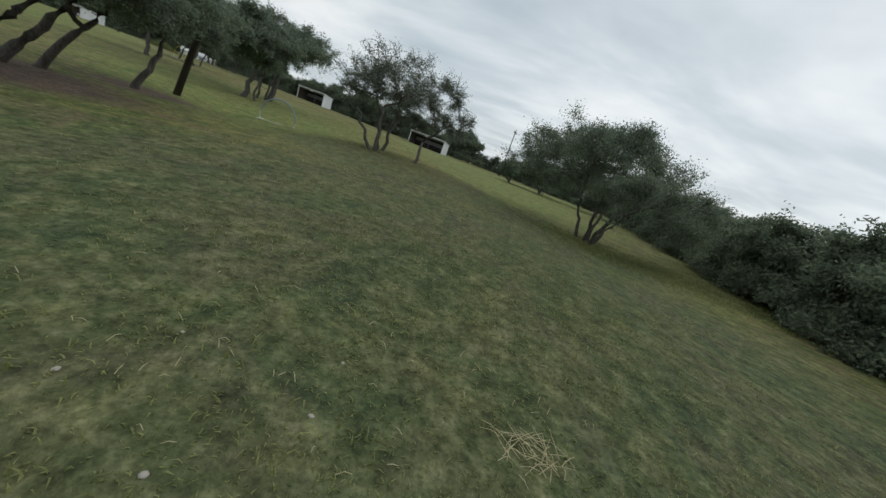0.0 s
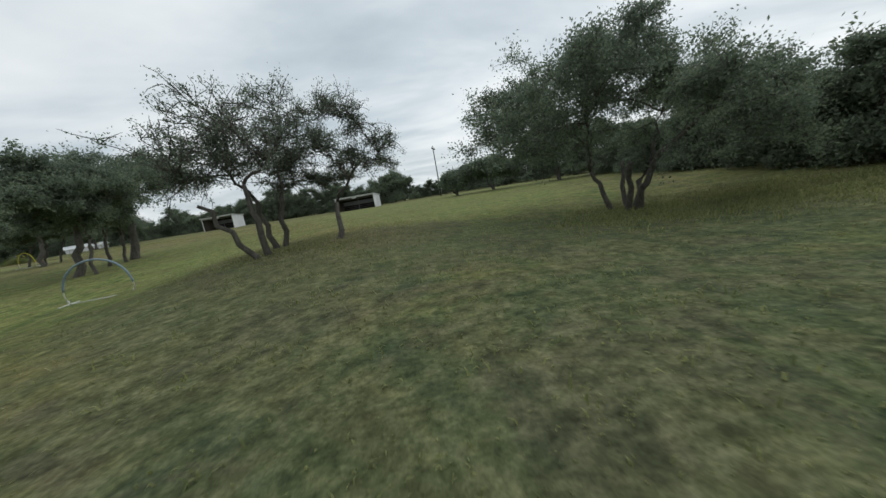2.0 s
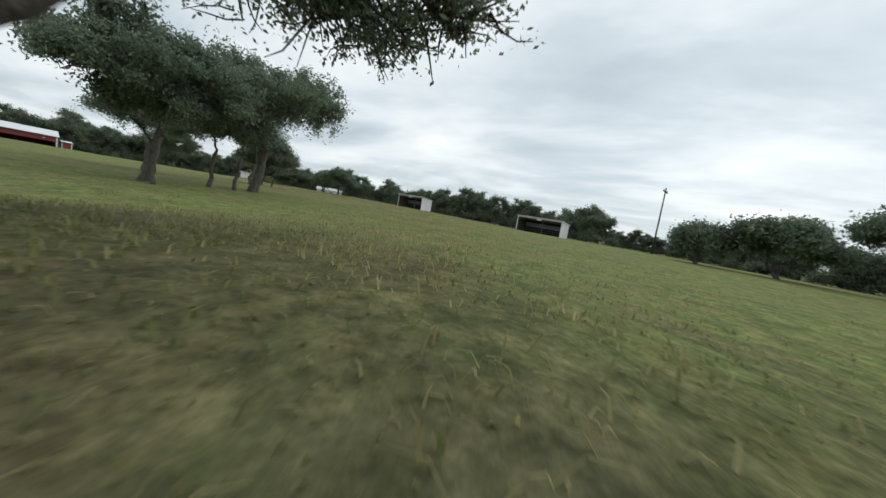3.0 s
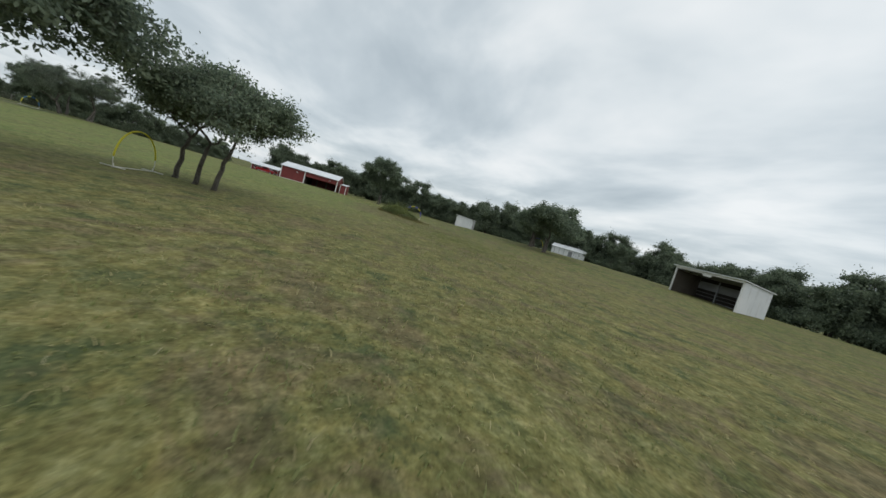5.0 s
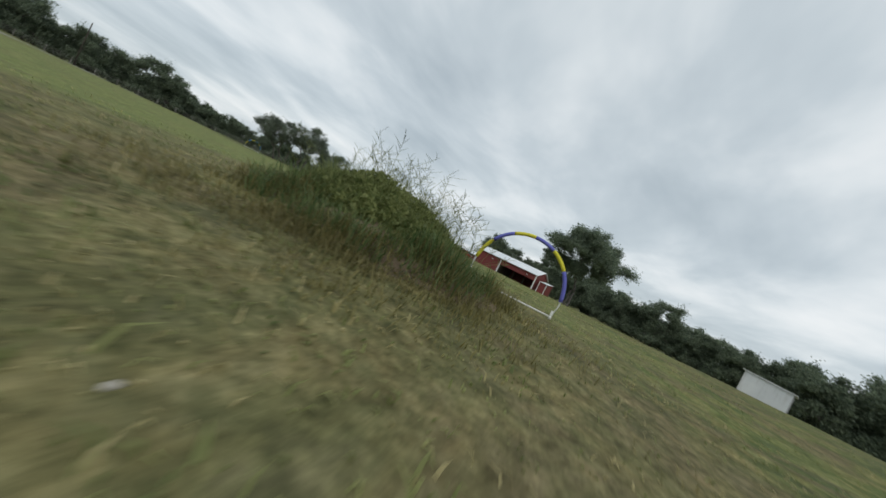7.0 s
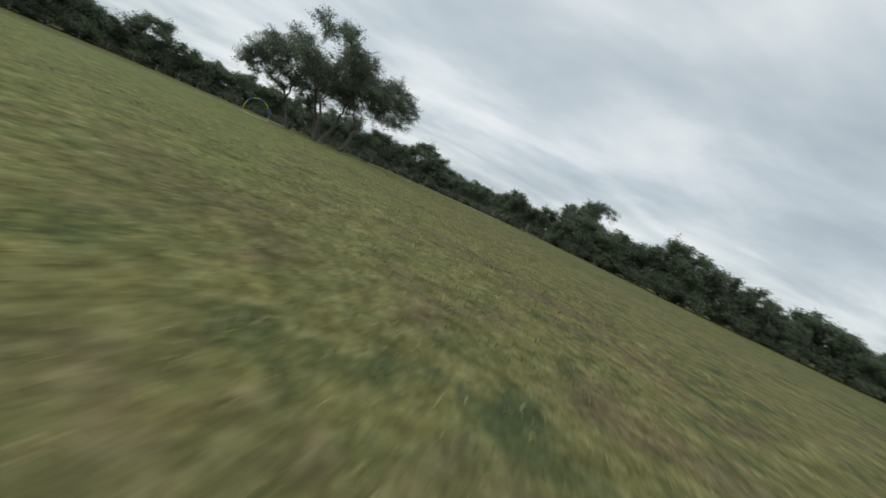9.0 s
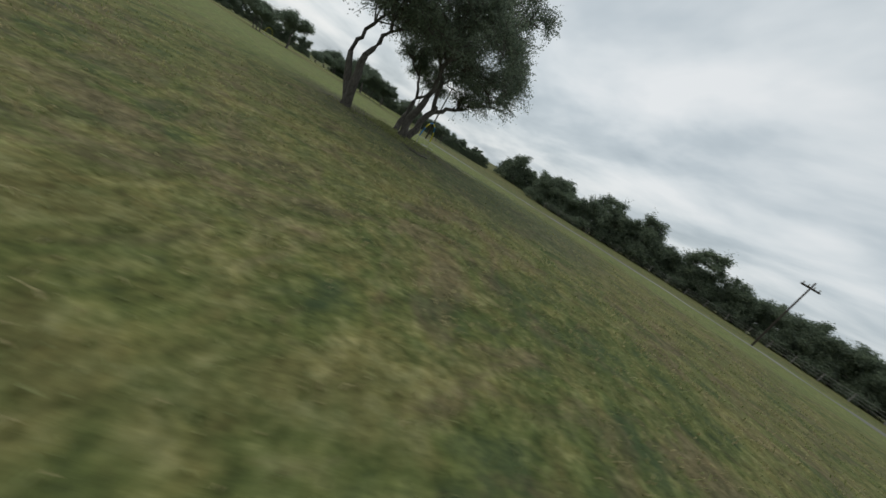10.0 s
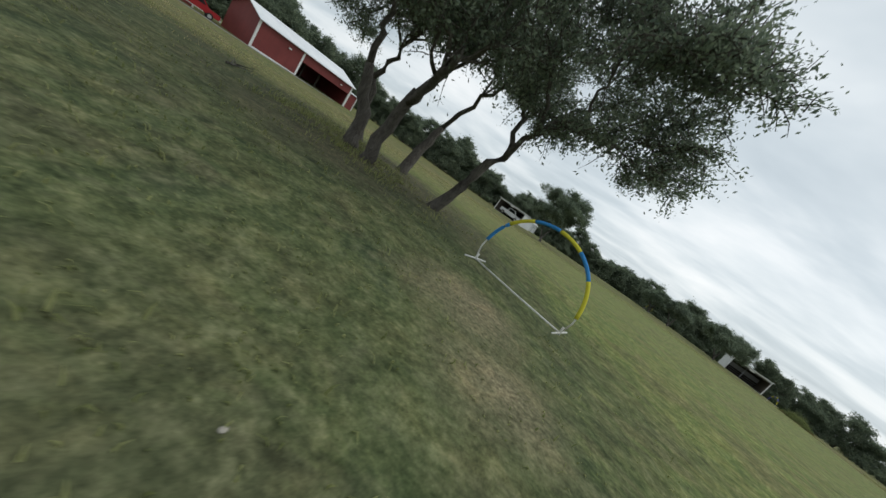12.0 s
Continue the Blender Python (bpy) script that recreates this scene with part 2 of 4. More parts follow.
def bark_material():
    m, n, l, b = mat("oak_bark", 0.95)
    pos = n.new("ShaderNodeTexCoord").outputs["Object"]
    mp = n.new("ShaderNodeMapping")
    mp.inputs["Scale"].default_value = (9, 9, 2.2)
    l.new(pos, mp.inputs[0])
    ridges = noise_tex(n, l, 2.0, 6.0, 0.7, mp.outputs[0], 0.8)
    c = ramp(n, l, ridges, ((0.3, (0.055, 0.048, 0.041)), (0.6, (0.145, 0.132, 0.115)), (0.8, (0.25, 0.24, 0.22))))
    l.new(c, b.inputs["Base Color"])
    bump(n, l, b, ridges, 0.9, 0.05)
    return m


def sheet_metal(name, dark, light, rough, metal=0.0, stain=None):
    """Painted or bare metal sheet with streaks that run down."""
    m, n, l, b = mat(name, rough, metal)
    pos = n.new("ShaderNodeTexCoord").outputs["Object"]
    c = ramp(n, l, noise_tex(n, l, 0.5, 4.0, 0.6, pos), ((0.3, dark), (0.7, light)))
    if stain:
        mp = n.new("ShaderNodeMapping")
        mp.inputs["Scale"].default_value = (3.0, 3.0, 0.35)
        l.new(pos, mp.inputs[0])
        s = ramp(n, l, noise_tex(n, l, 1.6, 6.0, 0.65, mp.outputs[0]), ((0.52, (0, 0, 0)), (0.78, (0.8, 0.8, 0.8))))
        c = blend(n, l, s, c, stain)
    l.new(c, b.inputs["Base Color"])
    bump(n, l, b, noise_tex(n, l, 6.0, 3.0, 0.5, pos), 0.1, 0.01)
    return m


GRASS = ground_material()
BARK = bark_material()
LEAF = leaf_material("oak_leaves", (0.114, 0.155, 0.120), (0.248, 0.300, 0.216), 0.5)
LEAF_PALE = leaf_material("mesquite_leaves", (0.112, 0.155, 0.116), (0.248, 0.302, 0.210), 0.5)
# woodland leaf colour is lifted to include some distance haze
LEAF_FAR = leaf_material("woodland_leaves", (0.100, 0.137, 0.100), (0.222, 0.270, 0.182), 0.5)
WEED = leaf_material("weed_leaves", (0.110, 0.110, 0.040), (0.310, 0.270, 0.115), 0.45)
BLADE = leaf_material("grass_blades", (0.150, 0.180, 0.062), (0.350, 0.370, 0.165), 0.55)
STRAW_GRASS = leaf_material("dry_grass_blades", (0.28, 0.25, 0.115), (0.54, 0.48, 0.27), 0.55)
GREY_POST = two_scale("grey_fence_wood", (0.16, 0.15, 0.135), (0.30, 0.285, 0.26), 0.9, bumps=0.5)
WEED_GREEN = leaf_material("green_weed_blades", (0.070, 0.120, 0.040), (0.200, 0.260, 0.110), 0.45)
WEED_BRIGHT = leaf_material("yellow_green_weeds", (0.120, 0.160, 0.058), (0.310, 0.340, 0.145), 0.55)
STRAW = two_scale("dry_straw", (0.38, 0.33, 0.18), (0.64, 0.57, 0.36), 0.9)
WHITE_METAL = sheet_metal("white_painted_sheet", (0.56, 0.58, 0.60), (0.70, 0.71, 0.71), 0.45, stain=(0.42, 0.42, 0.40))
RED_METAL = sheet_metal("barn_red_sheet", (0.145, 0.030, 0.028), (0.200, 0.044, 0.040), 0.55, stain=(0.11, 0.035, 0.032))
ROOF_METAL = sheet_metal("galvalume_roof", (0.60, 0.63, 0.65), (0.78, 0.79, 0.79), 0.4, stain=(0.45, 0.45, 0.44))
TRIM = two_scale("white_trim", (0.62, 0.62, 0.60), (0.76, 0.76, 0.74), 0.5)
INNER_BOARD = two_scale("grey_inner_boards", (0.20, 0.205, 0.21), (0.34, 0.345, 0.35), 0.8, bumps=0.3)
STEEL = two_scale("grey_steel", (0.16, 0.165, 0.17), (0.26, 0.265, 0.27), 0.5, 0.6)
OLD_WOOD = two_scale("weathered_wood", (0.075, 0.062, 0.050), (0.15, 0.13, 0.11), 0.9, bumps=0.5)
# board colour darkened to carry the shade inside the sheds
SHADE_DARK_WOOD = two_scale("shade_dark_kickboard", (0.020, 0.017, 0.014), (0.045, 0.038, 0.032), 0.9)
POLE_WOOD = two_scale("creosoted_pole", (0.035, 0.028, 0.022), (0.075, 0.062, 0.050), 0.9, bumps=0.4)
PVC = two_scale("white_pvc", (0.62, 0.62, 0.58), (0.74, 0.74, 0.70), 0.4, stain=(0.45, 0.42, 0.36))
FOAM_YELLOW = two_scale("yellow_foam", (0.56, 0.50, 0.035), (0.68, 0.62, 0.06), 0.8, small=60.0)
FOAM_VIOLET = two_scale("violet_blue_foam", (0.115, 0.12, 0.42), (0.16, 0.17, 0.52), 0.8, small=60.0)
FOAM_BLUE = two_scale("blue_foam", (0.03, 0.20, 0.50), (0.05, 0.27, 0.60), 0.8, small=60.0)
FOAM_PALE = two_scale("faded_blue_foam", (0.22, 0.30, 0.36), (0.30, 0.38, 0.44), 0.8, small=60.0)
CAR_RED = two_scale("red_car_paint", (0.26, 0.014, 0.018), (0.32, 0.020, 0.024), 0.25)
CAR_WHITE = two_scale("white_car_paint", (0.62, 0.63, 0.64), (0.70, 0.70, 0.70), 0.3)
GLASS_DARK = two_scale("dark_window_glass", (0.010, 0.012, 0.014), (0.022, 0.025, 0.028), 0.06)
RUBBER = two_scale("tyre_rubber", (0.012, 0.012, 0.012), (0.025, 0.025, 0.025), 0.85)
CHROME = two_scale("bright_wheel_metal", (0.42, 0.43, 0.44), (0.58, 0.58, 0.58), 0.3, 0.8)
STONE = two_scale("pale_limestone", (0.26, 0.24, 0.20), (0.44, 0.41, 0.35), 0.9, small=8.0, bumps=0.5)
GRAVEL = two_scale("caliche_gravel", (0.135, 0.130, 0.120), (0.235, 0.225, 0.205), 0.95, big=0.2, small=5.0, bumps=0.5)
MOUND_EARTH = two_scale("mound_earth", (0.075, 0.055, 0.034), (0.175, 0.130, 0.082), 0.95, big=1.4, small=11.0, bumps=0.9, stain=(0.25, 0.205, 0.145))


# ---- ground ----
HILLS = (
    (-130, 14, -0.13), (-130, 36, -0.08), (-130, 58, 0.17), (-130, 80, 0.06), (-108, -8, 0.04), (-108, 14, -0.21), (-108, 36, -0.15), (-108, 58, 0.29), (-86, -8, 0.28), (-86, 14, 0.45), (-86, 58, -0.13), (-86, 80, -0.27), (-64, -30, -0.03), (-64, -8, 0.08), (-64, 14, 0.40), (-64, 36, 0.17), (-64, 58, 0.29), (-64, 80, 0.41), (-42, -30, 0.09), (-42, -8, -0.17), (-42, 14, -0.17), (-42, 36, 0.04), (-42, 58, 0.23), (-42, 80, 0.59), (-20, -30, 0.14), (-20, -8, -0.25), (-20, 14, -0.11), (-20, 36, 0.33), (-20, 58, -0.25), (-20, 80, 0.06), (2, -30, 0.10), (2, -8, -0.16), (2, 14, -0.22), (2, 36, 0.37), (24, -30, 0.07), (24, -8, 0.10), (24, 14, -0.26), (24, 36, -0.13),
)
BANKS = ((-2.0, 17.9, 0.24), (-3.5, 17.7, 0.28), (5.4, 18.2, -0.21), (-7.2, 17.6, -0.21), (-0.8, 17.7, -0.02), (-0.4, 14.9, -0.09), (-0.3, 10.5, 0.26), (-10.5, 16.5, -0.12), (1.0, 5.9, 0.03), (-74.0, 16.1, 0.01), (-70.9, 14.7, 0.21), (-67.9, 13.4, -0.23), (-43.5, 49.6, 0.51), (-43.5, 51.4, -0.44), (-38.6, 51.4, -0.07), (-34.1, 51.0, -0.1), (-30.0, 50.0, 0.07))


def level(x, y):
    """Height of the ground, without its fine unevenness."""
    z = 0.0 * x
    for a, b, h in HILLS:
        z = z + h * np.exp(-((x - a) ** 2 + (y - b) ** 2) / 800.0)
    # low banks and dips round the trees and gates
    for a, b, h in BANKS:
        z = z + h * np.exp(-((x - a) ** 2 + (y - b) ** 2) / 18.0)
    return z


def ground_z(x, y):
    z = level(np.float64(x), np.float64(y))
    return float(z + 0.035 * np.sin(x * 0.9 + 1.3 * np.sin(y * 0.37)) * np.sin(y * 0.8 + 1.1 * np.sin(x * 0.41)))


def spread(lo, hi, step, far=2600.0, grow=1.35):
    mid = list(np.arange(lo, hi + 0.01, step))
    a, b, d = [], [], step
    while (a[-1] if a else hi) < far:
        d *= grow
        a.append((a[-1] if a else hi) + d)
        b.append((b[-1] if b else lo) - d)
    return np.array(b[::-1] + mid + a)


def build_ground():
    xs, ys = spread(-140.0, 40.0, 0.7), spread(-55.0, 115.0, 0.7)
    gx, gy = np.meshgrid(xs, ys, indexing="ij")
    gz = level(gx, gy) + 0.035 * np.sin(gx * 0.9 + 1.3 * np.sin(gy * 0.37)) * np.sin(gy * 0.8 + 1.1 * np.sin(gx * 0.41))
    co = np.stack([gx, gy, gz], -1).reshape(-1, 3)
    nx, ny = len(xs), len(ys)
    i = (np.arange(nx - 1)[:, None] * ny + np.arange(ny - 1)[None]).ravel()
    faces = np.stack([i, i + ny, i + ny + 1, i + 1], 1)
    me = bpy.data.meshes.new("ground")
    me.from_pydata(co.tolist(), [], faces.tolist())
    me.materials.append(GRASS)
    me.shade_smooth()
    return tagged(new("ground", me), "rolling pasture of short patchy green and dry grass", "ground", kind="structure")


ground = build_ground()


# ---- building helpers ----
def thing(name, x, y, z=None, turn=0.0, label="", category="", group="", kind=""):
    ob = new(name)
    ob.empty_display_size = 0.2
    ob.matrix_world = pose(x, y, ground_z(x, y) if z is None else z, 0, 0, turn)
    return tagged(ob, label, category, group, kind)


def part(name, bm, material, parent, label=""):
    me = bpy.data.meshes.new(name)
    bm.to_mesh(me)
    bm.free()
    me.materials.append(material)
    ob = new(name, me)
    ob.parent = parent
    return tagged(ob, label) if label else ob


def raw_part(name, verts, faces, material, parent, label="", smooth=False):
    me = bpy.data.meshes.new(name)
    me.from_pydata(verts, [], faces)
    me.materials.append(material)
    if smooth:
        me.shade_smooth()
    ob = new(name, me)
    if parent is not None:
        ob.parent = parent
    return tagged(ob, label) if label else ob


def add_box(bm, x0, x1, y0, y1, z0, z1, bevel=0.0):
    made = bmesh.ops.create_cube(bm, size=1.0)["verts"]
    bmesh.ops.scale(bm, vec=(x1 - x0, y1 - y0, z1 - z0), verts=made)
    bmesh.ops.translate(bm, vec=((x0 + x1) / 2, (y0 + y1) / 2, (z0 + z1) / 2), verts=made)
    if bevel:
        edges = list({e for v in made for e in v.link_edges})
        bmesh.ops.bevel(bm, geom=edges, offset=bevel, segments=2, affect="EDGES")


def box(x0, x1, y0, y1, z0, z1, bevel=0.0):
    bm = bmesh.new()
    add_box(bm, x0, x1, y0, y1, z0, z1, bevel)
    return bm


def prism(outline, axis, a, b):
    """A flat outline of (u, v), pushed from a to b along x or y; v is up."""
    bm = bmesh.new()
    put = (lambda u, v, w: (w, u, v)) if axis == "x" else (lambda u, v, w: (u, w, v))
    lo = [bm.verts.new(put(u, v, a)) for u, v in outline]
    hi = [bm.verts.new(put(u, v, b)) for u, v in outline]
    n = len(outline)
    bm.faces.new(lo)
    bm.faces.new(hi[::-1])
    for i in range(n):
        bm.faces.new((lo[i], hi[i], hi[(i + 1) % n], lo[(i + 1) % n]))
    bmesh.ops.recalc_face_normals(bm, faces=bm.faces)
    return bm


def tube_into(verts, faces, pts, radii, sides=6, cap=True):
    """A tapered tube along points, added to plain lists."""
    pts = [np.asarray(p, float) for p in pts]
    first = len(verts)
    up = np.array((0.31, 0.17, 0.93))
    for i, p in enumerate(pts):
        d = pts[min(i + 1, len(pts) - 1)] - pts[max(i - 1, 0)]
        d = d / (np.linalg.norm(d) + 1e-9)
        a = np.cross(d, up if abs(d @ up) < 0.95 else np.array((1.0, 0, 0)))
        a /= np.linalg.norm(a) + 1e-9
        b = np.cross(d, a)
        for s in range(sides):
            th = 2 * math.pi * s / sides
            verts.append(tuple(p + radii[i] * (math.cos(th) * a + math.sin(th) * b)))
    for i in range(len(pts) - 1):
        for s in range(sides):
            q, r = first + i * sides + s, first + i * sides + (s + 1) % sides
            faces.append((q, r, r + sides, q + sides))
    if cap:
        faces.append(tuple(first + s for s in range(sides))[::-1])
        faces.append(tuple(first + (len(pts) - 1) * sides + s for s in range(sides)))


def tube(name, pts, radius, material, parent, sides=8, label=""):
    v, f = [], []
    tube_into(v, f, pts, [radius] * len(pts), sides)
    return raw_part(name, v, f, material, parent, label, smooth=True)


# ---- trees ----
def bend(a, b, rng, sag=0.12, n=6):
    """A limb's line from a to b, bowed and a little crooked."""
    a, b = np.asarray(a, float), np.asarray(b, float)
    far = np.linalg.norm(b - a)
    mid = (a + b) / 2 + rng.normal(0, sag * far, 3) + np.array((0, 0, 0.10 * far))
    t = np.linspace(0, 1, n)[:, None]
    line = (1 - t) ** 2 * a + 2 * t * (1 - t) * mid + t * t * b
    line[1:-1] += rng.normal(0, 0.025 * far, (n - 2, 3))
    return line


def leaf_mesh(centres, sizes, rng):
    """Small pointed leaves, each turned its own way."""
    n = len(centres)
    a = rng.normal(0, 1, (n, 3))
    a /= np.linalg.norm(a, axis=1)[:, None]
    b = np.cross(a, rng.normal(0, 1, (n, 3)))
    b /= np.linalg.norm(b, axis=1)[:, None] + 1e-9
    s = sizes[:, None]
    quad = np.stack([centres - a * s, centres + b * s * 0.45, centres + a * s, centres - b * s * 0.45], 1)
    return quad.reshape(-1, 3), np.arange(4 * n).reshape(-1, 4)


def fill_tree(root, seed, stems, crown, trunk_r=0.16, limbs=16, twigs=8, leaves=60, leaf=0.085, material=None, drop=0.0, clump=0.25):
    """stems: (foot x, foot y, fork x, fork y, fork z). crown: ellipsoids (x, y, z, rx, ry, rz), each fed by a limb of its own."""
    rng = np.random.default_rng(seed)
    tv, tf, centres, sizes = [], [], [], []
    trunks = []
    for fx, fy, kx, ky, kz in stems:
        foot, fork = np.array((fx, fy, -0.25)), np.array((kx, ky, kz))
        line = bend(foot, fork, rng, 0.02, 7)
        line[0] = foot
        r = trunk_r * rng.uniform(0.85, 1.15)
        rr = [r * 1.5, r * 1.08, r * 0.97, r * 0.9, r * 0.82, r * 0.74, r * 0.6]
        tube_into(tv, tf, line, rr, 9)
        trunks.append((line, rr))
    per = max(1, limbs // max(1, len(crown)))
    # limbs fork from the nearest wood that already stands, inner masses first
    wood = [(q, r) for line, rr in trunks for q, r in list(zip(line, rr))[4:]]
    forks = [line[-1] for line, rr in trunks]
    for cx, cy, cz, rx, ry, rz in sorted(crown, key=lambda c: min(np.linalg.norm(f - np.array(c[:3])) for f in forks)):
        heart = np.array((cx, cy, cz))
        size = (rx + ry + rz) / 3
        away = [np.linalg.norm(heart - q) * rng.uniform(0.9, 1.15) for q, r in wood]
        start, thick = wood[int(np.argmin(away))]
        limb = bend(start, heart + rng.normal(0, 0.2, 3) * size, rng, 0.12, 9)
        r0 = min(thick * 0.9, trunk_r * rng.uniform(0.55, 0.75))
        r1 = list(np.linspace(r0, max(0.014, r0 * 0.5), 9))
        tube_into(tv, tf, limb, r1, 7)
        wood += [(limb[k], r1[k]) for k in (3, 5, 7)]
        for _ in range(per):
            d = rng.normal(0, 1, 3)
            d /= np.linalg.norm(d)
            d[2] = d[2] if d[2] > -0.5 else -d[2]
            aim = heart + d * np.array((rx, ry, rz)) * rng.uniform(0.6, 1.0)
            u = int(rng.integers(4, 9))
            bough = bend(limb[u], aim, rng, 0.13, 6)
            tube_into(tv, tf, bough, list(np.linspace(r1[u] * 0.6, 0.008, 6)), 5)
            for _ in range(twigs):
                at = bough[int(rng.integers(2, 6))] + rng.normal(0, 0.03, 3)
                way = rng.normal(0, 1, 3) + 0.8 * d
                way /= np.linalg.norm(way)
                way[2] -= drop * rng.uniform(0, 1)
                tip = at + way * rng.uniform(0.3, 1.15) * (0.34 * size + 0.24)
                tw = bend(at, tip, rng, 0.14, 4)
                tube_into(tv, tf, tw, [0.010, 0.008, 0.006, 0.003], 3, cap=False)
                m = int(leaves * rng.uniform(0.4, 1.5))
                along = rng.uniform(0.1, 1.05, m)[:, None]
                c = at + (tip - at) * along + rng.normal(0, clump * rng.uniform(0.35, 0.85), (m, 3)) * np.array((1, 1, 0.7))
                centres.append(c)
                sizes.append(rng.uniform(0.6, 1.35, m) * leaf)
    raw_part("trunk", tv, tf, BARK, root, smooth=True)
    qv, qf = leaf_mesh(np.concatenate(centres), np.concatenate(sizes), rng)
    raw_part("crown", qv.tolist(), qf.tolist(), material or LEAF, root)
    return root


def stem_ring(n, r, lean, height, rng):
    out = []
    for i in range(n):
        th = 2 * math.pi * i / n + rng.uniform(-0.5, 0.5)
        k = lean * rng.uniform(0.6, 1.2)
        out.append((r * math.cos(th), r * math.sin(th), (r + k) * math.cos(th), (r + k) * math.sin(th), height * rng.uniform(0.85, 1.15)))
    return out


def dome(w, h, low, n, seed, flat=0.8):
    """Overlapping round masses that make up a crown w wide, from low to h high."""
    rng = np.random.default_rng(seed)
    out = []
    for i in range(n):
        th = i * 2.399963 + rng.uniform(-0.4, 0.4)
        d = math.sqrt((i + 0.35) / n) * 0.5 * w * 0.74
        r = w * rng.uniform(0.12, 0.21)
        top = low + (h - low) * (1.0 - 0.5 * (2 * d / w) ** 2)
        z = low + (top - low) * rng.uniform(0.42, 0.86)
        rz = max(0.5, min(r * flat, top - z))
        out.append((d * math.cos(th), d * math.sin(th), z, r, r, rz))
    return out


def shifted(lobes, x, y):
    return [(a + x, b + y, c, d, e, f) for a, b, c, d, e, f in lobes]


def limb_oak(x, y, seed, w, h, low, stems, n=9, r=0.16, limbs=54, leaves=60, leaf=0.08, material=None, label="", group="", move=(0, 0), drop=0.1, more=()):
    o = thing("oak_tree", x, y, label=label, category="tree", group=group)
    fill_tree(o, seed, stems, shifted(dome(w, h, low, n, seed), *move) + list(more), r, limbs, 8, leaves, leaf, material or LEAF, drop, 3.9 * leaf)
    return o


rng0 = np.random.default_rng(5)

# round bushy oak beside the first turn
bushy = thing("oak_tree", 5.4, 18.16, label="low bushy live oak with several short stems and a wide crown", category="tree")
fill_tree(bushy, 11, stem_ring(5, 0.28, 0.9, 1.3, rng0), shifted(dome(8.8, 4.5, 0.6, 18, 11), 0.2, 0.2) + [(-3.0, 1.4, 3.1, 1.2, 1.2, 0.8), (-1.8, 2.4, 3.0, 1.2, 1.2, 0.9), (-3.6, 0.0, 2.4, 1.1, 1.1, 0.8), (-1.6, 1.4, 3.9, 1.2, 1.2, 0.8), (0.4, 0.5, 4.1, 1.2, 1.2, 0.7), (3.4, -0.6, 1.6, 1.2, 1.2, 0.9), (2.6, -1.6, 1.3, 1.1, 1.1, 0.8), (4.2, 0.4, 2.0, 1.1, 1.1, 0.9)], 0.08, 182, 8, 78, 0.038, LEAF_PALE, 0.25, 0.22)
bushy.scale = (0.95, 0.95, 1.0)

# open group of crooked stems and the slim single tree
grove = thing("oak_tree", -3.53, 17.66, label="open live oak with crooked dark stems", category="tree", group="trees along the rise")
fill_tree(grove, 12, [(0.05, -0.82, -0.85, -0.9, 1.2), (0.12, -0.55, 0.0, -0.65, 1.5), (0.05, 0.58, 0.25, 0.7, 1.4), (-0.12, 0.52, -0.4, 0.6, 1.3)], [(-1.2, -1, 2.10, 1, 1, 0.65), (-0.07, -0.8, 2.86, 1, 1, 0.7), (0.47, 0.4, 3.11, 0.95, 0.95, 0.65), (-0.43, 0.7, 2.44, 0.95, 0.95, 0.6), (0.92, 0.2, 2.44, 0.75, 0.75, 0.6), (-0.7, 0, 1.85, 0.9, 0.9, 0.5), (0.65, -0.6, 2.10, 0.75, 0.75, 0.5), (-0.88, 0.3, 2.60, 0.85, 0.85, 0.6), (0.38, 1.6, 2.10, 0.7, 0.7, 0.45), (-0.34, 1.8, 1.85, 0.7, 0.7, 0.45), (-1.3, -0.2, 1.60, 0.7, 0.7, 0.4)], 0.062, 154, 8, 23, 0.026, LEAF, clump=0.13)
slim = thing("oak_tree", -2.05, 17.66, label="slim oak with one dark forked stem and a thin open crown", category="tree", group="trees along the rise")
fill_tree(slim, 13, [(0, 0, 0.02, 0.66, 0.85)], [(0.1, 0.1, 2.85, 0.55, 0.55, 0.42), (0.6, 0.2, 2.75, 0.55, 0.55, 0.42), (-0.15, 0.2, 2.15, 0.45, 0.5, 0.36), (1.0, 0.3, 2.4, 0.5, 0.5, 0.38), (1.45, 0.2, 1.95, 0.45, 0.45, 0.32), (1.2, 0.3, 1.45, 0.45, 0.45, 0.24), (0.8, 0.4, 1.8, 0.45, 0.45, 0.3), (0.2, 1.5, 1.9, 0.5, 0.5, 0.28), (0.15, 2.1, 1.45, 0.36, 0.36, 0.18), (-0.3, 1.9, 1.4, 0.42, 0.42, 0.2), (-0.6, 2.4, 1.6, 0.42, 0.42, 0.2), (-0.9, 1.6, 1.5, 0.45, 0.45, 0.24), (-1.3, 1.2, 1.4, 0.45, 0.45, 0.26), (-0.9, 1.0, 2.1, 0.5, 0.5, 0.34), (-0.3, 1.3, 2.5, 0.55, 0.55, 0.38)], 0.075, 165, 7, 22, 0.022, LEAF, 0.2, 0.10)

# leaning oaks beside the utility pole
LEAN = "leaning live oak with dark trunk over bare leaf litter"
